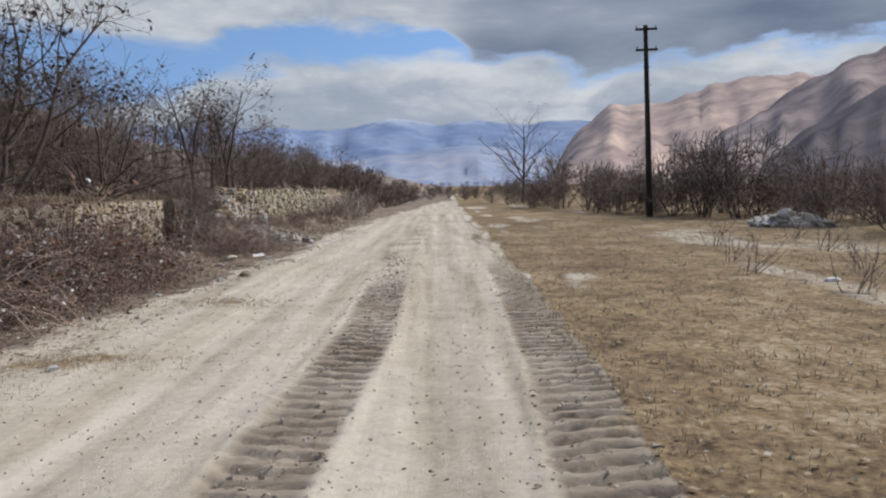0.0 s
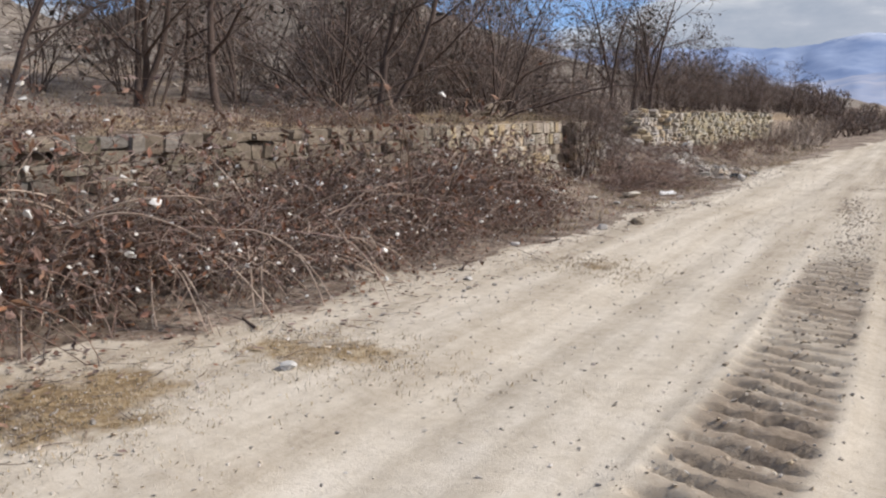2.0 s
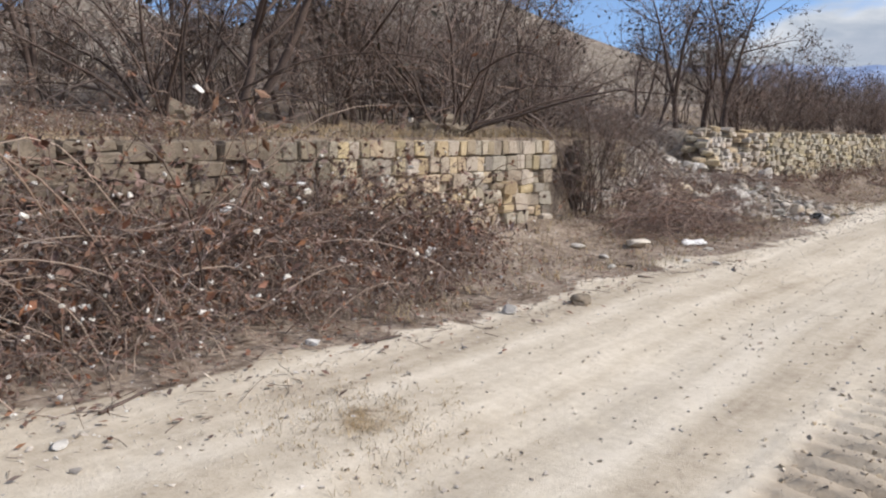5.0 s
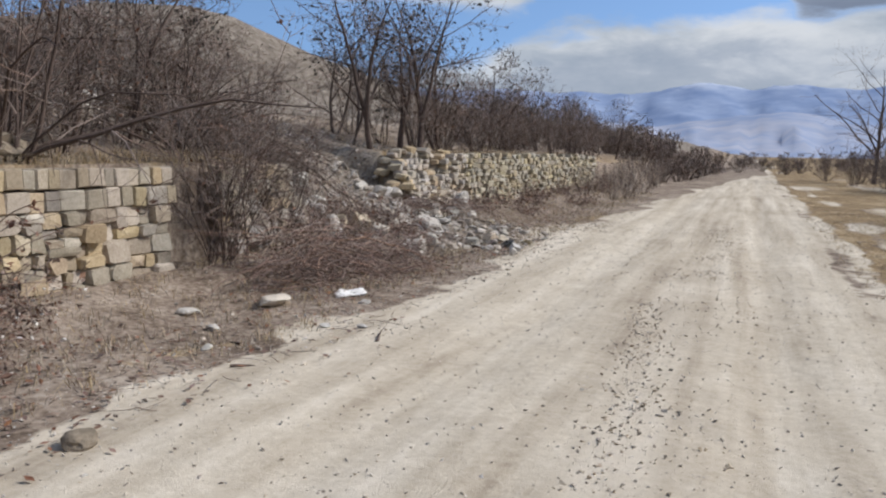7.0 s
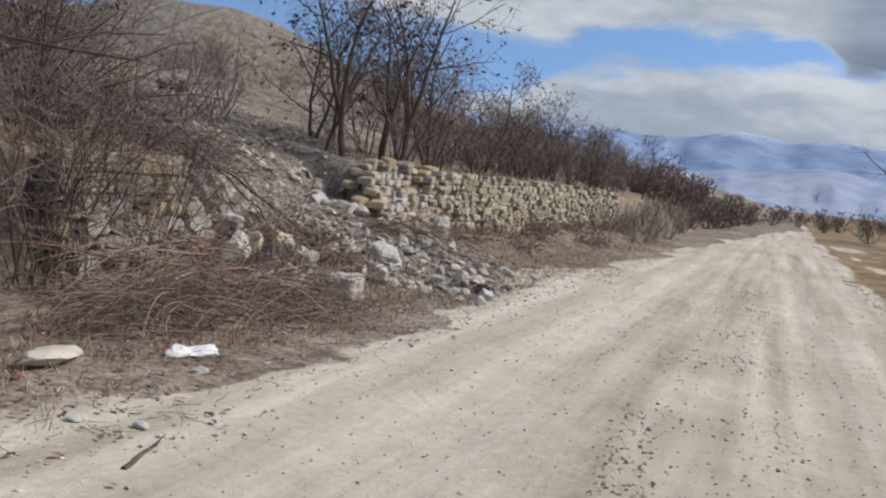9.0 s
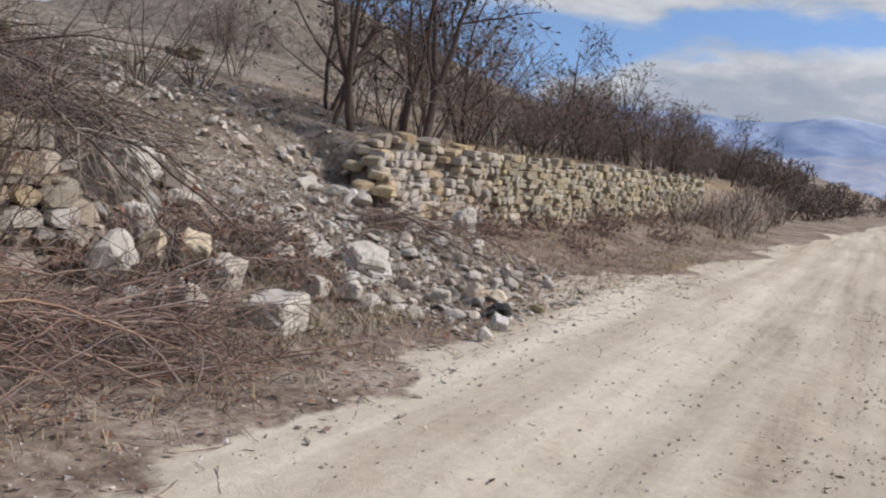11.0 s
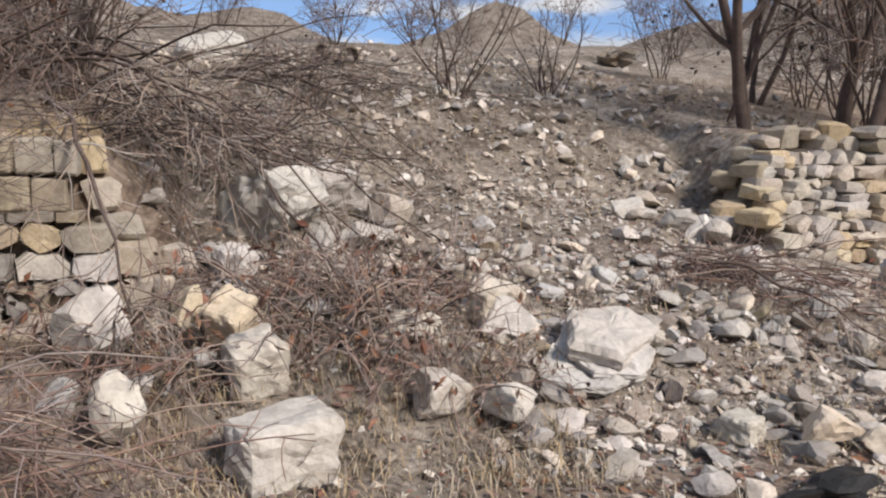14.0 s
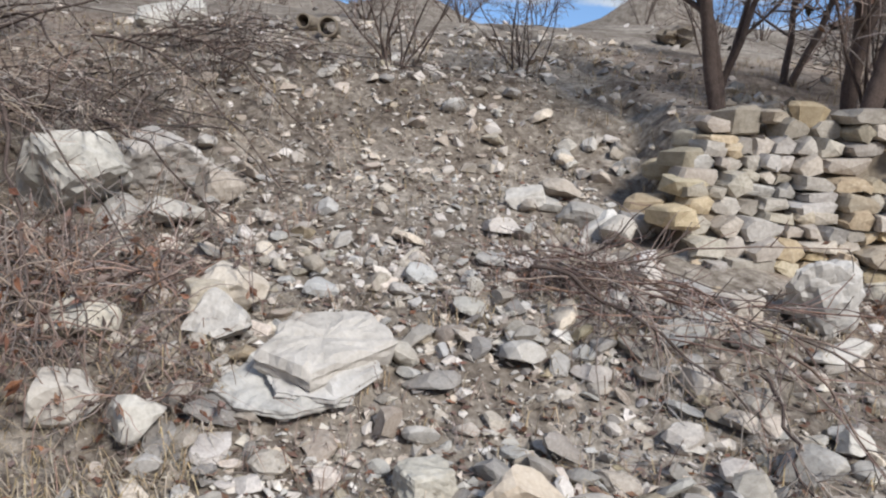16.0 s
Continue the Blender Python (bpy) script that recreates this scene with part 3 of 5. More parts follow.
def telegraph_pole(x, y):
    p = thing("telegraph_pole", (x, y, gh(x, y)), "tall dark tarred wooden telegraph pole with two crossarms", "telegraph pole")
    p.matrix_basis = pose(x, y, gh(x, y) - 0.05, 0.0, -1.6, 0)
    part("post", cyl_bm(0.16, 0.1, 0, 9.05, 12), POLEWOOD, p)
    for z, w in ((8.85, 1.02), (7.9, 1.02)):
        arm = part("crossarm", box_bm(w, 0.09, 0.1, (0.0, -0.12, z)), POLEWOOD, p)
        for sx in (-0.44, 0.44):
            bm = cyl_bm(0.045, 0.03, 0.05, 0.17, 8)
            bmesh.ops.translate(bm, verts=bm.verts, vec=(sx, -0.12, z))
            part("insulator", bm, PORCELAIN, arm, "small pale insulator")
    for z in (7.1, 6.25):
        part("step_iron", box_bm(0.36, 0.03, 0.03, (0, -0.12, z), 0.004), POLEWOOD, p)


telegraph_pole(9.95, 36.7)


# ---- vegetation ----
def shrub_model(name, seed, stems, height, lean, label, category, arch=0.0, side=6, twig=5, leaves=60, leaf_mat=None, stem_r=0.016, mat=None, thin=0.004, fine=0):
    """A bare many-stemmed bush: every stem a part, the fine growth one crown."""
    rng = random.Random(seed)
    main, sides_, twigs, hair = [], [], [], []
    for _ in range(stems):
        a = rng.uniform(0, 2 * math.pi)
        out = Vector((math.cos(a), math.sin(a), 0))
        start = out * rng.uniform(0, 0.25) - Vector((0, 0, 0.05))
        l = height * rng.uniform(0.6, 1.15)
        main.append(stem(rng, start, Vector((0, 0, 1)) + out * rng.uniform(0.1, lean), l, stem_r * rng.uniform(0.6, 1.3), thin, 7, 0.2, -arch * rng.uniform(0.3, 1.2)))
    for m in main:
        sides_ += branch_out(rng, m, side, 0.15, 0.95, height * 0.42, 0.6, 0.55, 4, 0.2, 0.02 - arch * 0.3, thin)
    for s in sides_:
        twigs += branch_out(rng, s, twig, 0.15, 1.0, height * 0.22, 0.6, 0.6, 3, 0.25, 0.0, thin)
    for s in twigs[::2]:
        hair += branch_out(rng, s, fine, 0.2, 1.0, height * 0.1, 0.7, 0.6, 2, 0.25, 0.0, thin * 0.8)
    ob = thing(name, (0, 0, 0), label, category)
    for m in main:
        part("stem", tubes("stem", [m], BARK, 4), None, ob)
    tagged(part("crown", tubes("crown", sides_ + twigs + hair, mat or TWIG, 3), None, ob), kind="stuff")
    if leaves:
        tagged(part("foliage", leaf_cloud("foliage", rng, sides_ + twigs, leaves, 0.034, leaf_mat or DRY_LEAF), None, ob), kind="stuff")
    return ob


def tree_model(name, seed, height, label, trunks=1, spread=0.5, limbs=9, leaves=120, r=0.09, twig=5, leaf_mat=None, crook=0.2):
    """A bare tree: tapered trunk, limbs, branches, twigs and a few leaves left over."""
    rng = random.Random(seed)
    trunk, limb, small, twigs = [], [], [], []
    for _ in range(trunks):
        a = rng.uniform(0, 2 * math.pi)
        way = Vector((math.cos(a) * 0.3, math.sin(a) * 0.3, 1)) if trunks > 1 else Vector((rng.uniform(-0.15, 0.15), rng.uniform(-0.15, 0.15), 1))
        trunk.append(stem(rng, Vector((math.cos(a) * 0.06 * (trunks - 1), math.sin(a) * 0.06 * (trunks - 1), -0.1)), way, height * rng.uniform(0.75, 1.0), r, 0.012, 9, crook, 0.06))
    for t in trunk:
        limb += branch_out(rng, t, limbs, 0.22, 0.95, height * 0.55, 0.55, spread, 6, 0.2, 0.05, 0.008)
    for l in limb:
        small += branch_out(rng, l, 6, 0.2, 1.0, height * 0.25, 0.6, 0.55, 4, 0.22, 0.02, 0.005)
    for s in small:
        twigs += branch_out(rng, s, twig, 0.2, 1.0, height * 0.1, 0.6, 0.6, 3, 0.25, 0.0, 0.004)
    ob = thing(name, (0, 0, 0), label, "tree")
    for t in trunk:
        part("trunk", tubes("trunk", [t], BARK, 8), None, ob)
    for l in limb:
        part("limb", tubes("limb", [l], BARK, 5), None, ob)
    tagged(part("crown", tubes("crown", small + twigs, TWIG, 3), None, ob), kind="stuff")
    if leaves:
        tagged(part("foliage", leaf_cloud("foliage", rng, small + twigs, leaves, 0.055, leaf_mat or DARK_LEAF), None, ob), kind="stuff")
    return ob


def bramble_model(name, seed, label, span=1.3, height=1.1, canes=48, leaves=760, fluff=40, droop=0.26):
    """A mound of arching canes, dead leaves and white seed heads."""
    rng = random.Random(seed)
    arcs, shoots = [], []
    for _ in range(canes):
        a, d = rng.uniform(0, 2 * math.pi), math.sqrt(rng.random()) * span * 0.8
        start = Vector((math.cos(a) * d, math.sin(a) * d, -0.05))
        b = rng.uniform(0, 2 * math.pi)
        arcs.append(stem(rng, start, Vector((math.cos(b) * 0.55, math.sin(b) * 0.55, 1)), height * rng.uniform(1.0, 1.9), 0.008 * rng.uniform(0.6, 1.3), 0.003, 8, 0.14, -droop * rng.uniform(0.5, 1.3)))
    for m in arcs:
        shoots += branch_out(rng, m, 6, 0.15, 1.0, 0.42, 0.7, 0.65, 4, 0.3, -0.06, 0.0035)
    ob = thing(name, (0, 0, 0), label, "bramble")
    for a in arcs[::4]:
        part("cane", tubes("cane", [a], PALE_TWIG, 3), None, ob, "pale dry cane")
    tagged(part("cane_tangle", tubes("cane_tangle", [a for n, a in enumerate(arcs) if n % 4] + shoots[::2], CANE, 3), None, ob), kind="stuff")
    tagged(part("twig_tangle", tubes("twig_tangle", shoots[1::2], TWIG, 3), None, ob), kind="stuff")
    tagged(part("foliage", leaf_cloud("foliage", rng, shoots + arcs, leaves, 0.038, DRY_LEAF), None, ob), kind="stuff")
    if fluff:
        verts, faces = [], []
        for _ in range(fluff):
            p = rng.choice(shoots)[0][-1]
            vs, fs = chip(rng, 10)
            k, s = len(verts), rng.uniform(0.035, 0.075)
            verts += [p + v * s for v in vs]
            faces += [tuple(k + i for i in f) for f in fs]
        tagged(part("seed_fluff", mesh_from("seed_fluff", verts, faces, SEED), None, ob, "white fluffy seed heads"), kind="stuff")
    return ob


def place(model, spots, rng, smin=0.85, smax=1.15, group="", sink=0.0):
    """The model goes to the first spot, copies of it to the others; a spot is (x, y) or (x, y, scale)."""
    for n, spot in enumerate(spots):
        s = (spot[2] if len(spot) > 2 else 1.0) * rng.uniform(smin, smax)
        m = pose(spot[0], spot[1], gh(spot[0], spot[1]) - sink, rng.uniform(-4, 4), rng.uniform(-4, 4), rng.uniform(0, 360))
        if n == 0:
            ob = model
            ob.matrix_basis = m
        else:
            ob = copy_thing(model, m)
        ob.scale = (s, s, s * rng.uniform(0.9, 1.1))
        if group:
            tagged(ob, group=group)


def scatter(rng, count, x0, x1, y0, y1, gap=0.8, keep=None):
    out, tries = [], 0
    while len(out) < count and tries < count * 40:
        tries += 1
        x, y = rng.uniform(x0, x1), rng.uniform(y0, y1)
        if (keep is None or keep(x, y)) and all((x - a) ** 2 + (y - b) ** 2 > gap * gap for a, b in out):
            out.append((x, y))
    return out


vr = random.Random(5)
# thicket on the terrace
not_path = lambda x, y: not (21.0 < y < 26.5 and x > -14) and not (12.5 < y < 18 and x > -7.5)
TH = "bare grey brown many-stemmed thicket bush on the terrace"
spots = scatter(vr, 8, -12, -8.2, 5, 12, 1.1, not_path) + scatter(vr, 15, -11.5, -7.5, 12, 20.5, 0.8, not_path) + scatter(vr, 66, -10.5, -7.5, 27.8, 62, 0.7, not_path) + scatter(vr, 18, -26, -12, 4, 50, 2.0) + scatter(vr, 8, -8.8, -7.6, 13.5, 19.5, 0.7)
models = [shrub_model("thicket_bush", 101, 9, 2.2, 0.6, TH, "bush", leaves=60, fine=1, thin=0.006), shrub_model("thicket_bush", 102, 11, 1.9, 0.8, TH, "bush", 0.05, leaves=80, fine=1, thin=0.006), shrub_model("thicket_bush", 103, 8, 2.5, 0.5, TH, "bush", leaves=50, fine=1, thin=0.006)]
for k, mod in enumerate(models):
    place(mod, spots[k::3], vr, 0.7, 1.1, "terrace thicket")
TR = "bare dark tree with thin crown and few dead leaves"
tree_spots = [(-8.5, 9.4, 0.9), (-8.4, 7.7, 0.75), (-9.2, 10.7, 0.8), (-8.3, 14.2, 0.8), (-8.0, 18.6, 0.8), (-9.3, 19.6, 0.8), (-7.2, 12.6, 1.0), (-8.6, 11.2, 0.85), (-8.5, 9.5, 0.85), (-8.0, 29.5, 0.85), (-9.4, 32.5, 0.9), (-9, 37, 0.85), (-8.6, 42, 0.85), (-8.0, 48, 0.85), (-9.5, 7.0, 0.9), (-8.6, 5.0, 0.9), (-11, 16.5, 0.8), (-7.5, 55, 0.8), (-10.5, 28.5, 0.9), (-9.2, 27.0, 0.8), (-7.9, 10.2, 0.95), (-8.1, 15.2, 0.9), (-8.2, 18.0, 0.75)]
tmods = [tree_model("bare_tree", 201, 4.2, TR, 2, 0.55, 7, 420, 0.05), tree_model("bare_tree", 202, 3.9, TR, 2, 0.5, 7, 320, 0.045), tree_model("bare_tree", 203, 4.4, TR, 1, 0.65, 10, 340, 0.06)]
for k, mod in enumerate(tmods):
    place(mod, tree_spots[k::3], vr, 0.9, 1.1, "terrace trees")

place(tree_model("thick_tree", 207, 4.3, "old bare tree with a stout dark trunk above the wall end", 2, 0.62, 6, 260, 0.072, 4, None, 0.18), [(-8.55, 26.85, 0.95), (-7.75, 27.5, 1.0), (-8.35, 27.9, 0.8)], vr, 0.95, 1.05, "stout trees")
# arching bushes over the wall
AR = "leafless bush with long arching stems above the stone wall"
place(shrub_model("arching_bush", 111, 20, 2.9, 1.3, AR, "bush", 0.17, 5, 3, 30, None, 0.022), [(-7.25, 16.2), (-7.6, 12.2), (-7.8, 19.4, 0.8), (-9.4, 16.8, 0.85), (-9.0, 20.2, 0.8), (-10.4, 18.4, 1.0)], vr, 0.95, 1.1, "arching bushes")
place(shrub_model("wall_end_bush", 112, 17, 2.2, 0.42, "upright bush of thin bare stems at the broken wall end", "bush", 0.02, 6, 5, 40, None, 0.0085, None, 0.0035), [(-6.25, 18.2), (-6.45, 18.8, 0.9), (-6.3, 19.6, 0.75)], vr, 0.95, 1.1, "wall end bushes")
place(shrub_model("stump_bush", 113, 9, 1.5, 0.55, "young bare shoots growing from an old stump on the slope", "bush", 0.0, 4, 3, 0, None, 0.014), [(-10.2, 24.05, 1.0), (-10.7, 25.5, 0.8), (-9.6, 22.4, 0.7)], vr, 0.95, 1.1, "slope shoots")

# brambles along the verge and over the wall
BR = "tangled brown bramble mound with dead leaves and white seed heads"
bspots = []
for y in np.arange(3.4, 14.3, 0.72):
    edge = float(np.interp(y, [4, 6, 8, 11, 13.5, 15], [-5.6, -5.25, -4.75, -4.45, -4.5, -5.2]))
    s = float(np.interp(y, [4, 9, 12, 13.6, 14.5], [1.0, 0.98, 0.95, 0.85, 0.55]))
    bspots += [(edge - 0.5 + vr.uniform(-0.15, 0.15), y, 0.62 * s), (edge - 1.15 + vr.uniform(-0.25, 0.25), y + 0.4, vr.uniform(0.68, 0.98) * s)]
    if y < 13.8:
        bspots.append((-6.15 + vr.uniform(-0.1, 0.1), y + 0.2, vr.uniform(0.8, 1.3) * s))
    if y < 12.6:
        bspots.append((-6.75, y + 0.1, 0.36))
bmods = [bramble_model("bramble", 301, BR), bramble_model("bramble", 302, BR, 1.2, 1.2), bramble_model("bramble", 303, BR, 1.2, 1.0, 44, 1050, 46)]
for k, mod in enumerate(bmods):
    place(mod, bspots[k::3], vr, 0.85, 1.1, "verge brambles")
place(bramble_model("wall_bramble", 304, "tall brown creeper and bramble growth that covers the old wall", 0.6, 1.5, 50, 900, 34, 0.12), [(-6.05 + vr.uniform(-0.12, 0.1), y, float(np.interp(y, [3, 10, 12.6], [0.82, 0.78, 0.72])) * vr.uniform(0.55, 1.15)) for y in np.arange(3.2, 13.7, 0.6)], vr, 0.85, 1.15, "wall brambles")
place(bramble_model("dead_bramble", 305, "low dead bramble growth among the fallen stones", 0.5, 0.45, 34, 160, 0), [(-6.2, 21.9), (-5.9, 22.2, 0.9), (-6.5, 22.4, 0.9), (-6.3, 20.9, 1.0), (-5.9, 20.9, 0.8), (-6.7, 21.5, 0.9), (-5.6, 22.6, 0.7), (-6.7, 25.0, 0.6)], vr, 0.9, 1.1, "dead brambles")
place(bramble_model("dead_bramble", 307, "low dead bramble growth along the foot of the wall", 0.5, 0.35, 30, 200, 0), [(-6.2, 15.2), (-5.9, 14.6), (-6.6, 27.2), (-6.5, 28.6), (-6.6, 30.5), (-6.2, 32), (-6.5, 34), (-6.2, 36.5), (-6.5, 39), (-6.0, 41), (-6.2, 43.5), (-5.6, 29.5), (-5.4, 34.5)], vr, 0.9, 1.3, "dead brambles")



def cane_clump(seed, canes, length):
    """Long pale canes that spring from one root, arch over and hang to the ground."""
    rng = random.Random(seed)
    ob = thing("cane_clump", (0, 0, 0), "clump of long pale dead canes arching out of the brambles", "bramble")
    shoots = []
    for _ in range(canes):
        a = rng.uniform(0, 2 * math.pi)
        way = Vector((math.cos(a) * 0.5 + 0.15, math.sin(a) * 0.5, 1.0))
        c = stem(rng, Vector((math.cos(a) * 0.12, math.sin(a) * 0.12, -0.03)), way, length * rng.uniform(0.7, 1.25), rng.uniform(0.008, 0.014), 0.005, 12, 0.09, -rng.uniform(0.15, 0.3))
        part("cane", tubes("cane", [c], PALE_TWIG, 4), None, ob)
        shoots += branch_out(rng, c, 3, 0.35, 1.0, 0.3, 0.6, 0.5, 4, 0.25, -0.08, 0.003)
    tagged(part("twig_spray", tubes("twig_spray", shoots, PALE_TWIG, 3), None, ob), kind="stuff")
    return ob


place(cane_clump(315, 24, 1.75), [(-5.3, 8.3, 1.05), (-5.45, 8.95, 0.9), (-5.6, 7.3, 1.0), (-5.0, 10.4, 0.55), (-5.75, 6.2, 0.9)], vr, 0.95, 1.05, "pale cane clumps")

# right-hand scrub
RS = "dense bare brown scrub bush at the edge of the dry field"
rspots = [(12.2, 35.8, 1.5), (11.2, 37.5, 1.4), (13.4, 34.6, 1.6), (14.6, 36, 1.4), (12.8, 37.8, 1.6), (8.4, 42, 1.0), (9.4, 44, 1.2), (7.6, 50, 1.3), (8.4, 53, 1.7), (7.4, 55, 1.5), (10, 48, 1.3), (14.5, 30, 1.0), (16, 28, 1.1), (17, 26, 1.2), (15.6, 24.5, 1.1), (13.4, 22.4, 1.0), (12.8, 20.2, 0.8), (18, 31, 1.3), (19, 22.5, 1.1), (14.8, 18, 0.7), (5.4, 62, 0.9), (4.6, 70, 1.0), (6.2, 66, 1.1), (7.4, 58, 1.1), (11.5, 56, 1.4), (20, 40, 1.6), (23, 35, 1.5), (16, 44, 1.6), (10.5, 41, 1.2), (15.5, 33, 1.3), (17, 35, 1.4), (9.0, 39.5, 0.9), (10.4, 39, 1.1), (11.6, 40.5, 1.3), (13, 41, 1.5), (14.6, 39.5, 1.5), (6.4, 54, 1.0), (6.8, 60, 1.1), (8.9, 47, 1.2), (15.8, 37.5, 1.5), (10.8, 45, 1.3), (12.5, 44, 1.4)]
rspots += scatter(vr, 26, 16, 45, 24, 70, 2.5) + scatter(vr, 14, 13.5, 21, 16, 32, 1.2)
rmods = [shrub_model("scrub_bush", 121, 13, 2.3, 0.7, RS, "bush", 0.02, 6, 5, 30, None, 0.018, None, 0.0095), shrub_model("scrub_bush", 122, 12, 2.0, 0.9, RS, "bush", 0.05, 6, 5, 30, None, 0.018, None, 0.0095)]
for k, mod in enumerate(rmods):
    place(mod, rspots[k::2], vr, 0.9, 1.1, "field scrub")
# far bushes at the end of the road
FB = "dark distant bush beside the road"
fspots = [(-4.4, 60, 1.0), (-4.2, 64, 1.05), (-4, 68, 1.0), (-3.6, 73, 1.0), (-5.6, 62, 1.1), (-5.6, 67, 1.15), (-5, 57, 0.8), (-3, 79, 0.9), (-1.4, 88, 0.8), (2.6, 84, 0.8), (4, 90, 0.9), (0.8, 95, 0.8), (-6.5, 59, 1.1), (-7.2, 64, 1.2), (-7, 70, 1.2)]
fspots += scatter(vr, 34, -40, 40, 85, 150, 4)
place(shrub_model("far_bush", 131, 13, 1.9, 0.9, FB, "bush", 0.03, 5, 4, 40, None, 0.024, None, 0.019), fspots, vr, 0.95, 1.2, "far bushes")
# grey weeds at the far end of the wall
place(shrub_model("grey_weed_clump", 133, 12, 1.0, 0.5, "pale grey dry weed clump at the foot of the bank", "weed", 0.0, 4, 2, 0, None, 0.008, PALE_TWIG, 0.006), scatter(vr, 22, -6.3, -4.6, 38, 57, 0.6), vr, 0.8, 1.2, "bank weeds")
place(tree_model("dead_tree", 210, 8.6, "slender leafless dead tree with a broken spike top", 1, 0.5, 16, 0, 0.15, 3, None, 0.04), [(6.95, 66)], vr, 1.0, 1.0)
place(shrub_model("dry_weed", 141, 7, 0.85, 0.7, "small bare dry weed in the field", "weed", 0.0, 4, 2, 0, None, 0.007, PALE_TWIG), [(5.58, 15.0), (5.1, 12.8), (5.55, 10.2), (7.2, 13), (8.4, 17), (6.8, 19), (9.6, 21), (7.7, 10.9)], vr, 0.8, 1.1, "field weeds")

# ---- stone walls ----
def block_mesh(seed, bevel=0.09, jitter=0.05):
    """A rough squared stone, one unit each way."""
    rng = random.Random(seed)
    bm = bmesh.new()
    bmesh.ops.create_cube(bm, size=1)
    for v in bm.verts:
        v.co += Vector((rng.uniform(-jitter, jitter), rng.uniform(-jitter, jitter), rng.uniform(-jitter, jitter)))
    bmesh.ops.bevel(bm, geom=bm.edges[:], offset=bevel, segments=1, affect="EDGES")
    for v in bm.verts:
        v.co += Vector((rng.uniform(-1, 1), rng.uniform(-1, 1), rng.uniform(-1, 1))) * jitter * 0.45
    bmesh.ops.triangulate(bm, faces=bm.faces[:])
    me = bpy.data.meshes.new("stone")
    bm.to_mesh(me)
    bm.free()
    me.materials.append(WALLSTONE)
    return me


SQUARED = [block_mesh(400 + k, 0.06, 0.035) for k in range(6)]
DARK_BLOCKS = [block_mesh(400 + k, 0.08, 0.05) for k in range(6)]
for me in DARK_BLOCKS:
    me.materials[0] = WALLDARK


def stone_courses(rng, y0, y1, z0, courses):
    """(y, z, width, height) for every squared stone; courses lists (height, mean width) from the bottom."""
    out, z = [], z0
    for h, w in courses:
        y = y0 + rng.uniform(-0.1, 0.0)
        while y < y1 - 0.05:
            sw = min(w * rng.uniform(0.7, 1.35), y1 - y + 0.06)
            out.append((y + sw / 2, z + h / 2 + rng.uniform(-0.008, 0.008), sw, h * rng.uniform(0.92, 1.0)))
            y += sw + 0.006
        z += h
    return out


def clip_cell(poly, nx, ny, d):
    out = []
    for i in range(len(poly)):
        a, b = poly[i - 1], poly[i]
        da, db = a[0] * nx + a[1] * ny - d, b[0] * nx + b[1] * ny - d
        if da * db < 0:
            k = da / (da - db)
            out.append((a[0] + (b[0] - a[0]) * k, a[1] + (b[1] - a[1]) * k))
        if db <= 0:
            out.append(b)
    return out


def rubble_cells(rng, y0, y1, z0, z1, cell, squash=0.72):
    """Irregular stone outlines (centre, polygon) that fill a patch of wall."""
    seeds = []
    rows = max(2, round((z1 - z0) / (cell * squash)))
    for r in range(rows):
        y = y0 + rng.uniform(-0.5, 0.2) * cell
        while y < y1:
            y += cell * rng.uniform(0.6, 1.5)
            seeds.append((y - cell / 2, (z0 + (r + 0.5 + rng.uniform(-0.3, 0.3)) * (z1 - z0) / rows) / squash))
    cells = []
    for i, (a, b) in enumerate(seeds):
        poly = [(max(y0, a - 2 * cell), z0 / squash), (min(y1, a + 2 * cell), z0 / squash), (min(y1, a + 2 * cell), z1 / squash), (max(y0, a - 2 * cell), z1 / squash)]
        for j, (c, d) in enumerate(seeds):
            if j != i and abs(c - a) < 4 * cell:
                poly = clip_cell(poly, c - a, d - b, ((c * c + d * d) - (a * a + b * b)) / 2)
                if len(poly) < 3:
                    break
        if len(poly) > 2:
            poly = [(p, q * squash) for p, q in poly]
            cells.append(((sum(p for p, q in poly) / len(poly), sum(q for p, q in poly) / len(poly)), poly))
    return cells


def coursed_cells(rng, y0, y1, z0, z1, high, wide, wear=1.0):
    """Roughly squared rubble: a patch of wall cut up again and again, with knocked-off corners."""
    rects, cells = [(y0 + k * 2.0, min(y0 + k * 2.0 + 2.0, y1), z0, z1) for k in range(int(math.ceil((y1 - y0) / 2.0)))], []
    while rects:
        a, b, c, d = rects.pop()
        w, h = b - a, d - c
        if h > high * rng.uniform(1.0, 1.9) and h / high > w / wide * 0.45:
            m = c + h * rng.uniform(0.36, 0.64)
            rects += [(a, b, c, m), (a, b, m, d)]
        elif w > wide * rng.uniform(0.9, 2.0):
            m = a + w * rng.uniform(0.33, 0.67)
            rects += [(a, m, c, d), (m, b, c, d)]
        else:
            s, poly = min(w, h), []
            for py, pz, sy, sz, turn in ((a, c, 1, 1, 0), (b, c, -1, 1, 1), (b, d, -1, -1, 0), (a, d, 1, -1, 1)):
                k1, k2 = s * min(0.48, rng.uniform(0.04, 0.24) * wear), s * min(0.48, rng.uniform(0.04, 0.3) * wear)
                pair = [(py, pz + sz * k1), (py + sy * k2, pz)]
                poly += pair[::-1] if turn else pair
            poly = [(p + rng.uniform(-0.012, 0.012) * wear, q + rng.uniform(-0.012, 0.012) * wear) for p, q in poly]
            cells.append((((a + b) / 2, (c + d) / 2), poly))
    return cells


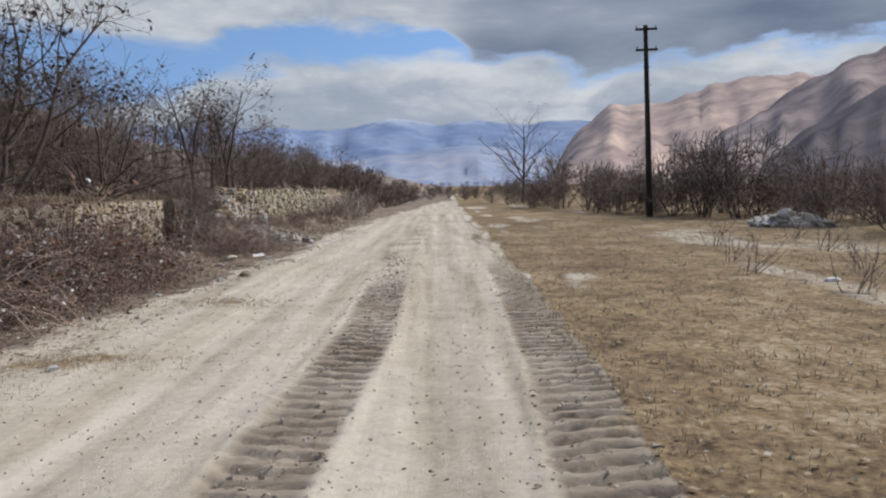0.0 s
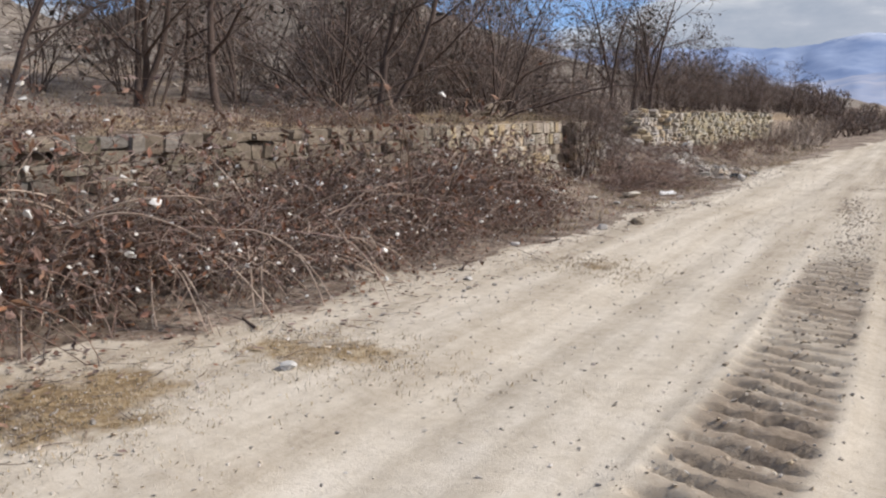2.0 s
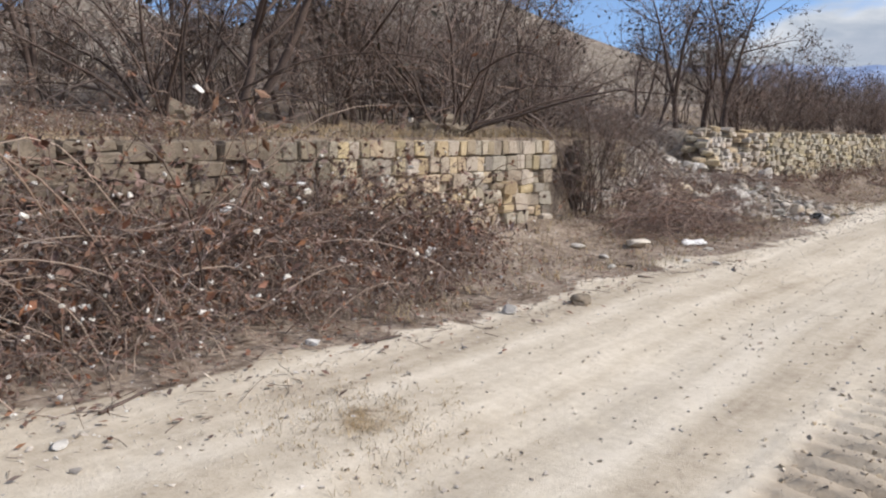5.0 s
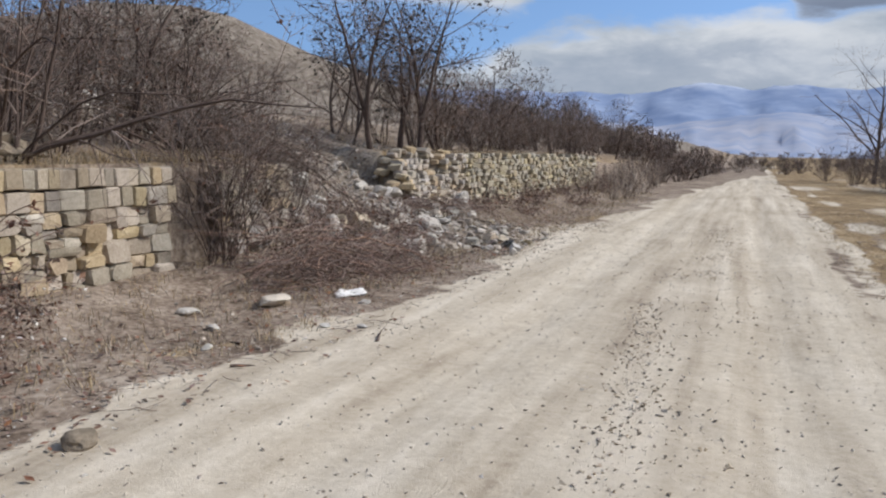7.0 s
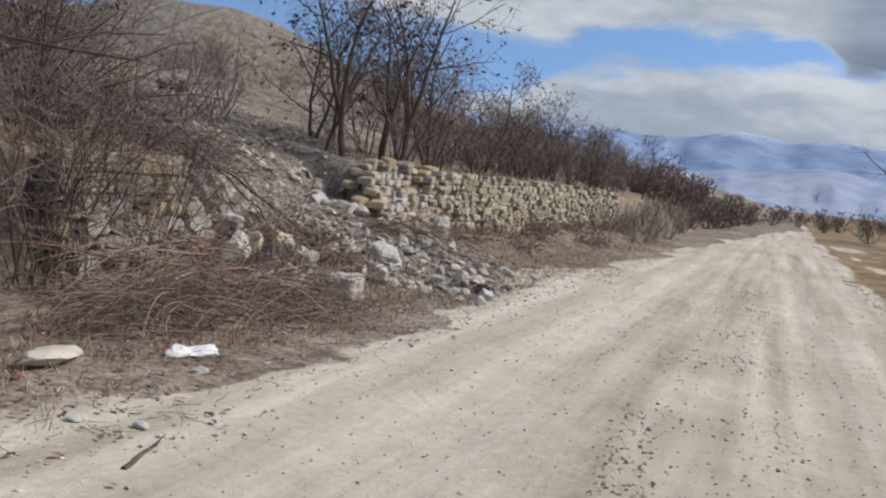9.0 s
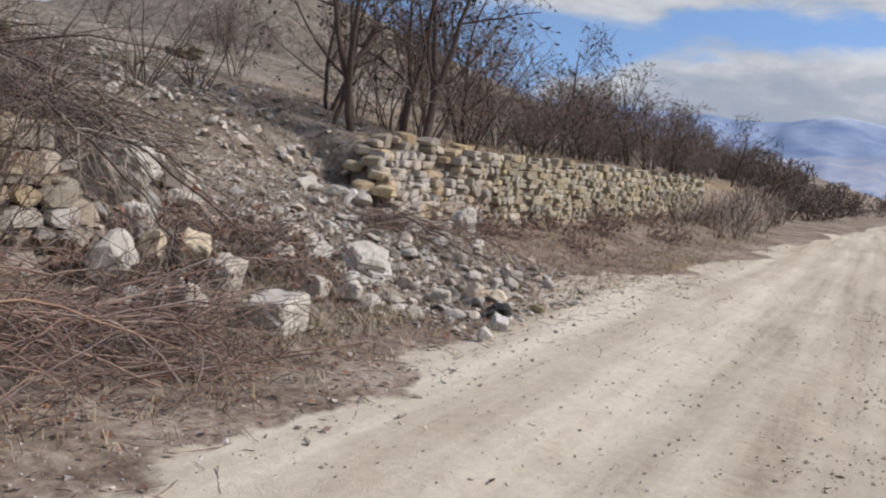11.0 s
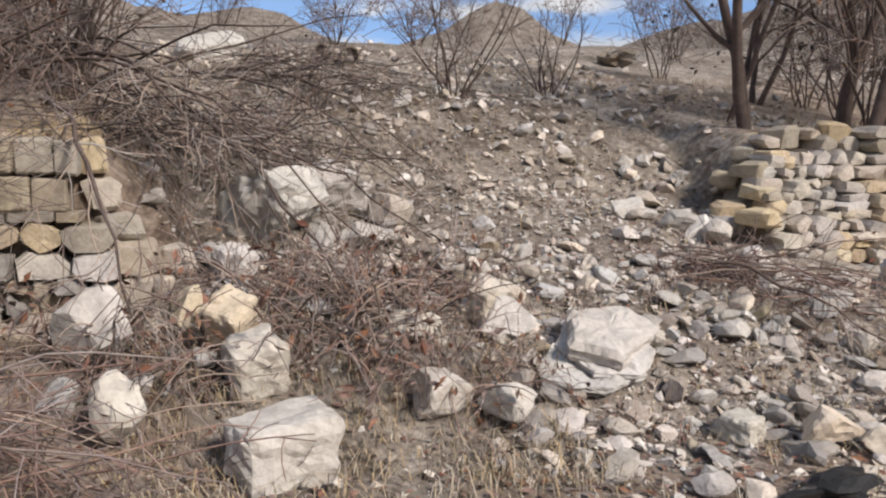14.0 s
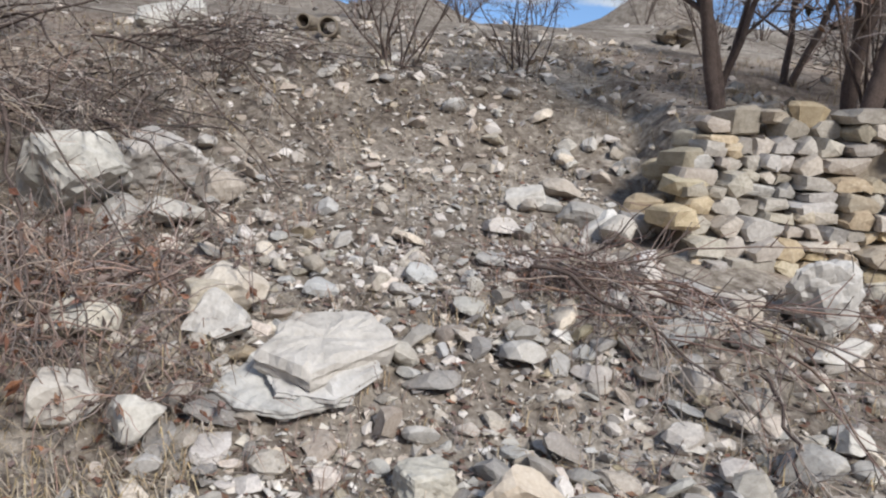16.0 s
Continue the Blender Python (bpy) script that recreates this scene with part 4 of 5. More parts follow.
def cell_stone(rng, centre, poly, rug=1.0):
    """One rough stone from its outline: face, chamfer and flanks, with its own origin."""
    cy, cz = centre
    out = rng.uniform(-0.04, 0.06) * rug
    tip, tilt = rng.uniform(-0.12, 0.12) * rug, rng.uniform(-0.15, 0.15) * rug
    verts, n = [], len(poly)
    for f, x in ((1.0, -0.2), (0.985, out - 0.035), (0.87, out + rng.uniform(0.0, 0.015))):
        for y, z in poly:
            y, z = (y - cy) * f + rng.uniform(-0.008, 0.008), (z - cz) * f + rng.uniform(-0.008, 0.008)
            verts.append((x + (tip * y + tilt * z if x > -0.1 else 0) + rng.uniform(-0.006, 0.006), y, z))
    verts.append((out + rng.uniform(0.005, 0.025), 0, 0))
    faces = []
    for k in (0, 1):
        for i in range(n):
            j = (i + 1) % n
            faces.append((k * n + i, k * n + j, k * n + n + j, k * n + n + i))
    faces += [(2 * n + i, 2 * n + (i + 1) % n, 3 * n) for i in range(n)]
    return verts, faces


def lay(wall, rng, squared, cells, near, thick=0.24, rest=None, back=None, rug=1.0, dark_below=-99, grey=0.0):
    """Stones inside near (y0, y1) are objects of their own; the others one joined part."""
    verts, faces = [], []
    made = []
    for y, z, w, h in squared:
        m = pose(float(wall_x(y)) - 0.1 + rng.uniform(-0.02, 0.03), y, z, rng.uniform(-2, 2), rng.uniform(-3, 3), rng.uniform(-3, 3) + rng.choice((0, 180))) @ Matrix.Diagonal((thick, w, h, 1))
        made.append((y, rng.choice(SQUARED), m))
    for centre, poly in cells:
        vs, fs = cell_stone(rng, centre, poly, rug)
        sx = back(*centre) if back else 0.0
        made.append((centre[0], (vs, fs), Matrix.Translation((float(wall_x(centre[0])) - sx, centre[0], centre[1])) @ Matrix.Rotation(rng.gauss(0, 0.05) * (rug - 1), 4, "X")))
    for y, shape, m in made:
        own = isinstance(shape, tuple)
        if near[0] <= y <= near[1]:
            if own:
                # Stones at a smaller y than the limit use the darker stone colour.
                shape = mesh_from("stone", shape[0], shape[1], WALLDARK if y < dark_below else RUBBLE if rng.random() < grey else WALLSTONE)
            elif y < dark_below:
                shape = DARK_BLOCKS[SQUARED.index(shape)]
            ob = new("stone", shape)
            ob.parent = wall
            ob.matrix_basis = m
        else:
            k = len(verts)
            verts += [m @ Vector(v) for v in shape[0]] if own else [m @ v.co for v in shape.vertices]
            faces += [tuple(k + i for i in f) for f in shape[1]] if own else [tuple(k + i for i in p.vertices) for p in shape.polygons]
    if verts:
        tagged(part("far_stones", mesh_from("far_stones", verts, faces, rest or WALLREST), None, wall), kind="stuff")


def wall_core(name, y0, y1, top, label, category="stone wall", back=None):
    """The packed earth behind the facing stones; top is a function of y, back the setback at a height."""
    ys = np.arange(y0, y1 + 0.01, 0.25)
    verts, faces = [], []
    for y in ys:
        x = float(wall_x(y))
        b = back(y, top(y)) if back else 0.0
        for dx, z in ((-0.13, -0.4), (-0.13, 0.52), (-0.13 - b, top(y) - 0.06), (-0.5 - b, top(y) - 0.06), (-0.5 - b, -0.4)):
            verts.append((x + dx, float(y), z))
    for i in range(len(ys) - 1):
        for k in range(5):
            a, b = i * 5 + k, i * 5 + (k + 1) % 5
            faces.append((a, b, b + 5, a + 5))
    n = len(verts)
    faces += [(0, 1, 2, 3, 4), (n - 1, n - 2, n - 3, n - 4, n - 5)]
    return tagged(new(name, mesh_from(name, verts, faces, EARTH)), label, category, kind="structure")


wr = random.Random(9)
w1 = wall_core("wall_1", -3, 17.75, lambda y: 1.26, "old dry stone retaining wall of ochre blocks")
lay(w1, wr, stone_courses(wr, 12.6, 17.75, 0.86, [(0.21, 0.23), (0.2, 0.17)]),
    coursed_cells(wr, 12.0, 17.75, -0.02, 0.86, 0.17, 0.24) + rubble_cells(wr, -3, 12.0, 0.03, 0.8, 0.36) + coursed_cells(wr, -3, 12.6, 0.8, 1.27, 0.17, 0.3), (9.0, 17.9), rest=WALLDARK, rug=1.3, dark_below=13.2)


def w2_top(y):
    return float(np.interp(y, [25.9, 26.15, 26.5, 27.2, 28, 46], [0.75, 1.15, 1.42, 1.5, 1.42, 1.35])) + 0.05 * math.sin(y * 5.1) + 0.04 * math.sin(y * 11.7)


def w2_back(y, z):
    """The ruined end of the wall leans back as it rises."""
    return max(0.0, z - 0.52) * 0.85 * (1 - float(smooth(26.7, 28.3, y)))


w2 = wall_core("wall_2", 25.95, 46, w2_top, "weathered ochre rubble wall with crumbling courses", back=w2_back)
c2 = coursed_cells(wr, 25.95, 29.75, -0.05, 1.56, 0.125, 0.2, 2.0) + coursed_cells(wr, 29.75, 46, -0.05, 1.56, 0.13, 0.28, 1.5)
lay(w2, wr, [], [c for c in c2 if c[0][1] < w2_top(c[0][0]) - 0.02 and wr.random() < 0.98], (25.0, 28.8), back=w2_back, rug=1.5, grey=0.4)
w3 = wall_core("wall_3", 18.75, 20.5, lambda y: 1.24, "broken pier of squared ochre stone blocks")
lay(w3, wr, stone_courses(wr, 18.75, 20.5, 0.86, [(0.205, 0.19), (0.205, 0.2)]) + stone_courses(wr, 18.75, 20.5, 0.79, [(0.065, 0.2)]), coursed_cells(wr, 18.75, 20.75, -0.1, 0.79, 0.16, 0.25, 2.0), (18, 22), rug=1.7, grey=0.5)
ROUGH = [block_mesh(440 + k, 0.15, 0.17) for k in range(4)]
for k, (x, y, z, sx, sy, sz, rz) in enumerate(((-7.86, 26.6, 1.42, 0.28, 0.26, 0.19, 25), (-7.75, 27.1, 1.5, 0.28, 0.24, 0.2, -15), (-7.85, 26.85, 1.46, 0.3, 0.28, 0.1, 8), (-7.95, 26.3, 1.25, 0.24, 0.26, 0.14, 40), (-7.62, 26.1, 1.12, 0.28, 0.24, 0.13, 30), (-7.42, 26.0, 0.93, 0.3, 0.24, 0.14, 20), (-7.2, 25.85, 0.72, 0.28, 0.3, 0.14, 12), (-7.9, 26.05, 1.0, 0.26, 0.26, 0.14, 60), (-7.55, 25.8, 0.75, 0.28, 0.26, 0.15, 70), (-7.3, 28.1, 1.46, 0.3, 0.4, 0.12, 5))):
    ob = new("stone", ROUGH[k % 4])
    ob.parent = w2
    ob.matrix_basis = pose(x, y, z, 3, 4, rz) @ Matrix.Diagonal((sx, sy, sz, 1))


for k, (x, y, z, sx, sy, sz, rz) in enumerate(((-6.98, 20.62, 1.16, 0.2, 0.18, 0.2, 8), (-7.0, 20.66, 0.95, 0.24, 0.24, 0.22, 5), (-6.9, 20.75, 0.74, 0.3, 0.34, 0.16, 15), (-6.85, 20.8, 0.55, 0.34, 0.4, 0.22, -10), (-6.8, 20.9, 0.34, 0.3, 0.44, 0.2, 12), (-6.62, 20.72, 0.16, 0.3, 0.4, 0.18, -8), (-7.05, 21.05, 0.5, 0.3, 0.3, 0.2, 30), (-6.6, 20.95, 0.1, 0.26, 0.3, 0.2, 20))):
    ob = new("stone", ROUGH[k % 4])
    ob.parent = w3
    ob.matrix_basis = pose(x, y, z, 4, -4, rz) @ Matrix.Diagonal((sx * 0.85, sy * 0.8, sz * 0.9, 1))


# ---- rubble ----
rr = random.Random(31)


def rock(name, x, y, size, label, mat, seed, tilt=(0, 0, 0), sink=0.3, cuts=8, rough=0.06, detail=3):
    bm = rock_bmesh(random.Random(seed), (size[0] / 2 / 0.84, size[1] / 2 / 0.84, size[2] / 2 / 0.84), cuts, detail, rough)
    me = bpy.data.meshes.new(name)
    bm.to_mesh(me)
    bm.free()
    me.materials.append(mat)
    ob = new(name, me)
    ob.matrix_basis = pose(x, y, gh(x, y) + size[2] * (0.5 - sink), *tilt)
    return tagged(ob, label, "rock")


def squared_rock(name, x, y, size, label, mat, seed, tilt=(0, 0, 0), sink=0.15):
    rng = random.Random(seed)
    bm = bmesh.new()
    bmesh.ops.create_cube(bm, size=1)
    bmesh.ops.subdivide_edges(bm, edges=bm.edges[:], cuts=7, use_grid_fill=True)
    off = Vector((rng.uniform(-50, 50), 3, 7))
    for v in bm.verts:
        c = v.co.copy()
        r = (abs(c.x * 2) ** 8 + abs(c.y * 2) ** 8 + abs(c.z * 2) ** 8) ** (1 / 8)
        c = c / max(r, 1e-6) * max(abs(v.co.x), abs(v.co.y), abs(v.co.z)) * 2
        c += c.normalized() * (noise.noise(c * 2 + off) * 0.12 + noise.noise(c * 6 + off) * 0.06 + noise.noise(c * 14 + off) * 0.03)
        v.co = Vector((c.x * size[0], c.y * size[1], c.z * size[2]))
    me = bpy.data.meshes.new(name)
    bm.to_mesh(me)
    bm.free()
    me.materials.append(mat)
    ob = new(name, me)
    ob.matrix_basis = pose(x, y, gh(x, y) + size[2] * (0.5 - sink), *tilt)
    return tagged(ob, label, "rock")


squared_rock("stone_block", -5.15, 21.52, (0.38, 0.45, 0.31), "large pale grey squared stone block at the road edge", PALEROCK, 1, (3, -4, 12), 0.1)
def plate(rng, half_x, half_y, thick, at, corners=7):
    """A broken bed of limestone: an angular outline with a ragged rim and an undulating top."""
    angles = sorted((k + rng.uniform(-0.32, 0.32)) * 2 * math.pi / corners for k in range(corners))
    tips = [Vector((math.cos(a) * half_x, math.sin(a) * half_y, 0)) * rng.uniform(0.86, 1.1) for a in angles]
    rim = []
    for k in range(corners):
        for f in range(7):
            rim.append(tips[k].lerp(tips[(k + 1) % corners], f / 7))
    off = Vector((rng.uniform(-40, 40), rng.uniform(-40, 40), 0))
    bm = bmesh.new()
    rings = []
    for k, z in ((0.02, 0.5), (0.3, 0.5), (0.55, 0.5), (0.78, 0.49), (0.93, 0.44), (1.0, 0.22), (0.96, 0.05), (1.01, -0.15), (0.93, -0.42), (0.7, -0.5), (0.02, -0.5)):
        ring = []
        for p in rim:
            q = p * k
            r = noise.noise(q * 6 + off + Vector((0, 0, z * 3)))
            fine = noise.noise(q * 19 + off + Vector((0, 0, z * 5)))
            q = q * (1 + 0.09 * r * k + 0.05 * fine * k)
            step = 0.018 if noise.noise(q * 3.3 + off) > 0.08 else -0.012
            ring.append(bm.verts.new((q.x, q.y, z * thick + (step * k + 0.022 * r + 0.012 * fine if z > 0.3 else 0.014 * r + (0.05 * min(0.0, r) if z < -0.3 else 0)))))
        rings.append(ring)
    n = len(rim)
    for r0, r1 in zip(rings, rings[1:]):
        for i in range(n):
            bm.faces.new((r0[i], r1[i], r1[(i + 1) % n], r0[(i + 1) % n]))
    bm.faces.new(rings[0])
    bm.faces.new(rings[-1][::-1])
    bmesh.ops.recalc_face_normals(bm, faces=bm.faces[:])
    bmesh.ops.translate(bm, verts=bm.verts, vec=at)
    return bm


slab = thing("layered_slab", (-5.68, 23.42, gh(-5.68, 23.42) + 0.2), "large pale layered limestone slab lying tilted on rubble", "rock")
slab.matrix_basis = pose(-5.68, 23.42, gh(-5.68, 23.42) + 0.1, 4, 19, 8)
sr = random.Random(18)
part("upper_layer", plate(sr, 0.29, 0.37, 0.14, (-0.05, 0.08, 0.075), 5), PALEROCK, slab)
part("middle_layer", plate(sr, 0.3, 0.34, 0.06, (-0.02, 0.06, 0.01), 7), PALEROCK, slab)
part("lower_layer", plate(sr, 0.25, 0.34, 0.06, (0.05, -0.09, -0.035), 9), PALEROCK, slab, "thin ragged rock layer jutting out below")
rock("boulder", -5.75, 23.4, (0.3, 0.34, 0.2), "grey stone that props up the slab", RUBBLE, 22, (0, 0, 0), 0.15)
rock("boulder", -5.48, 22.36, (0.24, 0.36, 0.24), "pale angular boulder in front of the rubble", CREAMROCK, 3, (0, 8, 10), 0.05)
rock("boulder", -5.36, 22.7, (0.24, 0.28, 0.23), "pale rounded boulder beside the slab", PALEROCK, 4, (10, 0, 0), 0.05)
squared_rock("stone_block", -5.7, 21.45, (0.26, 0.28, 0.3), "cream squared stone fallen from the pier", CREAMROCK, 5, (12, 14, 20), 0.0)
squared_rock("stone_block", -5.97, 21.36, (0.22, 0.24, 0.26), "cream squared stone leaning on fallen rubble", CREAMROCK, 6, (25, 10, 50), -0.35)
rock("boulder", -6.2, 21.15, (0.26, 0.3, 0.3), "cream angular stone among dead brambles", CREAMROCK, 23, (0, 0, 30), 0.1)
rock("boulder", -6.1, 20.7, (0.34, 0.4, 0.4), "pale upright boulder beside the brush", PALEROCK, 7, (0, 0, 0), 0.05)
rock("boulder", -5.42, 20.84, (0.24, 0.27, 0.4), "cream standing stone beside the brush pile", CREAMROCK, 8, (0, 10, 40), 0.05)
rock("boulder", -5.7, 20.55, (0.18, 0.2, 0.18), "pale stone at the foot of the pier", PALEROCK, 24, (0, 10, 40), 0.1)
rock("boulder", -7.5, 21.72, (0.55, 0.78, 0.66), "large grey boulder on the rubble slope", PALEROCK, 9, (10, 20, 10), 0.1, 9, 0.1, 4)
rock("boulder", -7.98, 22.3, (0.5, 0.72, 0.46), "long grey boulder high on the rubble slope", RUBBLE, 10, (0, 25, 40), 0.1, 9, 0.08, 4)
rock("boulder", -7.75, 22.68, (0.3, 0.36, 0.3), "grey angular stone on the rubble slope", RUBBLE, 25, (0, 15, 10), 0.1)
rock("boulder", -7.35, 22.4, (0.3, 0.44, 0.24), "flat pale stone on the rubble slope", PALEROCK, 26, (0, 15, 10), 0.15)
rock("boulder", -6.25, 22.92, (0.32, 0.48, 0.28), "layered cream rock behind the slab", CREAMROCK, 27, (15, 15, 20), 0.0, 9, 0.1)
rock("boulder", -6.0, 22.95, (0.32, 0.4, 0.26), "pale broken rock behind the slab", PALEROCK, 28, (0, 20, 0), 0.05, 9, 0.1)
rock("boulder", -5.9, 22.3, (0.26, 0.36, 0.22), "pale cream stone under dead brambles", CREAMROCK, 29, (0, 0, 0), 0.1)
squared_rock("stone_block", -6.78, 21.42, (0.24, 0.24, 0.28), "upright squared grey stone beside the pier", RUBBLE, 30, (0, 8, 20), 0.1)
squared_rock("stone_block", -6.1, 22.88, (0.18, 0.2, 0.17), "small squared cream stone", OCHREROCK, 31, (0, 5, 20), -0.5)
rock("boulder", -7.85, 25.0, (0.26, 0.36, 0.2), "pale stone of the collapsed wall return", PALEROCK, 32, (0, 10, 0), 0.1)
rock("boulder", -7.6, 25.33, (0.3, 0.38, 0.18), "grey stone of the collapsed wall return", RUBBLE, 33, (0, 10, 0), 0.1)
rock("boulder", -7.35, 25.5, (0.3, 0.3, 0.2), "grey stone of the collapsed wall return", RUBBLE, 34, (0, 10, 30), 0.1)
rock("boulder", -8.1, 25.3, (0.3, 0.42, 0.16), "long grey stone of the collapsed wall return", RUBBLE, 35, (0, 5, 10), 0.1)
rock("boulder", -7.5, 25.7, (0.3, 0.3, 0.2), "grey stone of the collapsed wall return", RUBBLE, 36, (0, 5, 10), 0.1)
rock("boulder", -6.15, 26.3, (0.32, 0.44, 0.44), "pale pitted rock at the foot of the wall", PALEROCK, 37, (0, 10, 0), 0.05, 9, 0.13, 4)
rock("flat_stone", -5.9, 26.33, (0.24, 0.44, 0.14), "long flat pale stone at the foot of the wall", PALEROCK, 38, (0, 0, 10), 0.1)
squared_rock("stone_block", -6.2, 25.86, (0.22, 0.22, 0.2), "grey squared stone beside the brush", RUBBLE, 39, (0, 0, 15), 0.1)
rock("long_stone", -6.0, 25.5, (0.18, 0.42, 0.16), "long weathered pale stone in dry brush", PALEROCK, 40, (20, 0, 20), 0.0)
rock("boulder", -5.22, 25.97, (0.15, 0.18, 0.14), "small white stone on the verge", PALEROCK, 46, (0, 0, 0), 0.1)
rock("flat_stone", -4.98, 25.6, (0.24, 0.26, 0.15), "flat grey pointed stone on the verge", RUBBLE, 47, (20, 0, 0), 0.0)
rock("boulder", -5.05, 24.76, (0.18, 0.2, 0.12), "pale blue grey cobble at the road edge", RUBBLE, 48)
rock("boulder", -4.8, 24.27, (0.3, 0.32, 0.24), "cream rounded boulder at the road edge", CREAMROCK, 11, (0, 0, 0), 0.1)
rock("boulder", -4.6, 24.45, (0.22, 0.25, 0.14), "cream low boulder at the road edge", CREAMROCK, 12, (0, 0, 0), 0.1)
squared_rock("stone_block", -5.02, 23.92, (0.2, 0.22, 0.15), "small ochre squared stone at the road edge", OCHREROCK, 13, (0, 0, 25), 0.1)
rock("boulder", -4.5, 23.34, (0.16, 0.18, 0.11), "rounded grey cobble on the road edge", RUBBLE, 14, (0, 0, 0), 0.1)
squared_rock("concrete_slab", -11.95, 21.5, (0.5, 0.75, 0.28), "pale concrete slab lying on the terrace", PALEROCK, 49, (14, 18, 20), 0.1)
rock("earth_stump", -15.4, 29.3, (0.75, 0.5, 0.42), "dark upturned stump and earth on the slope crest", EARTH, 50, (10, 0, 0), 0.3, 9, 0.3)
# This solid dark mound stands in for the shaded hollow under the bush.
rock("root_mass", -7.35, 16.2, (0.6, 0.9, 0.34), "dark earth mound in place of the shaded hollow under the arching bush", EARTH, 51, (0, 0, 0), 0.2, 6, 0.3)
rock("root_mass", -7.65, 12.2, (0.5, 0.6, 0.3), "dark earth mound added at the foot of a bush", EARTH, 52, (0, 0, 0), 0.2, 6, 0.3)


def pipe(x, y, r, l, rz):
    bm = bmesh.new()
    bmesh.ops.create_cone(bm, cap_ends=False, segments=16, radius1=r, radius2=r, depth=l)
    inner = bmesh.ops.duplicate(bm, geom=bm.verts[:] + bm.edges[:] + bm.faces[:])["geom"]
    iv = [v for v in inner if isinstance(v, bmesh.types.BMVert)]
    for v in iv:
        v.co.x *= 0.82
        v.co.y *= 0.82
    bmesh.ops.reverse_faces(bm, faces=[f for f in inner if isinstance(f, bmesh.types.BMFace)])
    bmesh.ops.bridge_loops(bm, edges=[e for e in bm.edges if e.is_boundary and e.verts[0].co.z > 0])
    bmesh.ops.bridge_loops(bm, edges=[e for e in bm.edges if e.is_boundary and e.verts[0].co.z < 0])
    me = bpy.data.meshes.new("pipe")
    bm.to_mesh(me)
    bm.free()
    me.materials.append(EARTH)
    ob = new("pipe", me)
    ob.matrix_basis = pose(x, y, gh(x, y) + r * 0.9, 90, 0, rz)
    tagged(ob, "short dark hollow pipe lying on the terrace", "pipe", "dumped pipes")


pipe(-12.9, 23.1, 0.1, 0.6, 70)
pipe(-12.5, 23.35, 0.13, 0.5, 85)

squared_rock("boulder", -4.02, 23.28, (0.15, 0.18, 0.13), "white angular stone at the road edge", PALEROCK, 61, (15, 20, 35), 0.05)
rock("boulder", -3.88, 22.72, (0.13, 0.15, 0.13), "small white stone at the road edge", PALEROCK, 62, (0, 0, 30), 0.05)

# black sheet
bm = rock_bmesh(random.Random(77), (0.15, 0.28, 0.06), 6, 3, 0.3)
me = bpy.data.meshes.new("black_sheet")
bm.to_mesh(me)
bm.free()
me.materials.append(BLACKBAG)
bag = new("black_sheet", me)
bag.matrix_basis = pose(-4.28, 23.78, gh(-4.28, 23.78) + 0.05, 0, 0, 20)
tagged(bag, "crumpled black plastic sheet among pale stones", "plastic sheet")

# loose stones of the fallen wall, each its own thing
RM = []
for k in range(10):
    bm = rock_bmesh(random.Random(600 + k), (0.72, 0.72, 0.6), 9, 2, 0.04, 1.0, 0.36, 0.62)
    me = bpy.data.meshes.new("rubble_stone")
    bm.to_mesh(me)
    bm.free()
    me.materials.append((RUBBLE, PALEROCK, OCHREROCK, PALEROCK)[k % 4])
    RM.append(me)


def rubble_spot(rng):
    """Stones lie thick in the gap and spill out towards the road."""
    while True:
        y, x = rng.uniform(20.6, 27.3), rng.uniform(-10.5, -4.0)
        d = 0.95 if 21.3 < y < 25.6 else 0.45
        if x > -4.8:
            d *= 0.35 if 22.5 < y < 25.5 else 0.08
        if x < -7.2:
            d *= 0.6 if x > -8.5 else 0.28
        if y < 22.7 and x > -5.75:
            d *= 0.16
        if rng.random() < d and not (y < 20.8 and x < -6.4) and not (y > 25.7 and x < -6.7):
            return x, y


def loose_stone(x, y, s):
    return pose(x, y, gh(x, y) + s * 0.22, rr.uniform(-35, 35), rr.uniform(-35, 35), rr.uniform(0, 360)) @ Matrix.Diagonal((s * rr.uniform(0.8, 1.4), s, s * rr.uniform(0.55, 0.95), 1))


spots = sorted((rubble_spot(rr) for _ in range(640)), key=lambda p: -p[0])
spots = [(x, y, min(0.24, 0.05 + rr.expovariate(27))) for x, y in spots]
spots += [(rr.uniform(-7.2, -4.6), rr.uniform(22.7, 26.2), rr.uniform(0.09, 0.19)) for _ in range(110)]
spots += [(rr.uniform(-9.0, -7.0), rr.uniform(25.35, 26.15), rr.uniform(0.1, 0.22)) for _ in range(26)]
more_v, more_f = [], []
for n, (x, y, s) in enumerate(spots):
    me, m = rr.choice(RM), loose_stone(x, y, s)
    if n % 5 < 2:
        ob = new("rubble_stone", me)
        ob.matrix_basis = m
        tagged(ob, "pale broken stone fallen from the old wall", "stone", "wall rubble")
    else:
        k = len(more_v)
        more_v += [m @ v.co for v in me.vertices]
        more_f += [tuple(k + i for i in p.vertices) for p in me.polygons]
tagged(new("rubble_scatter", mesh_from("rubble_scatter", more_v, more_f, GRAVEL)), "broken pale stones strewn over the collapsed slope", "stones", kind="stuff")


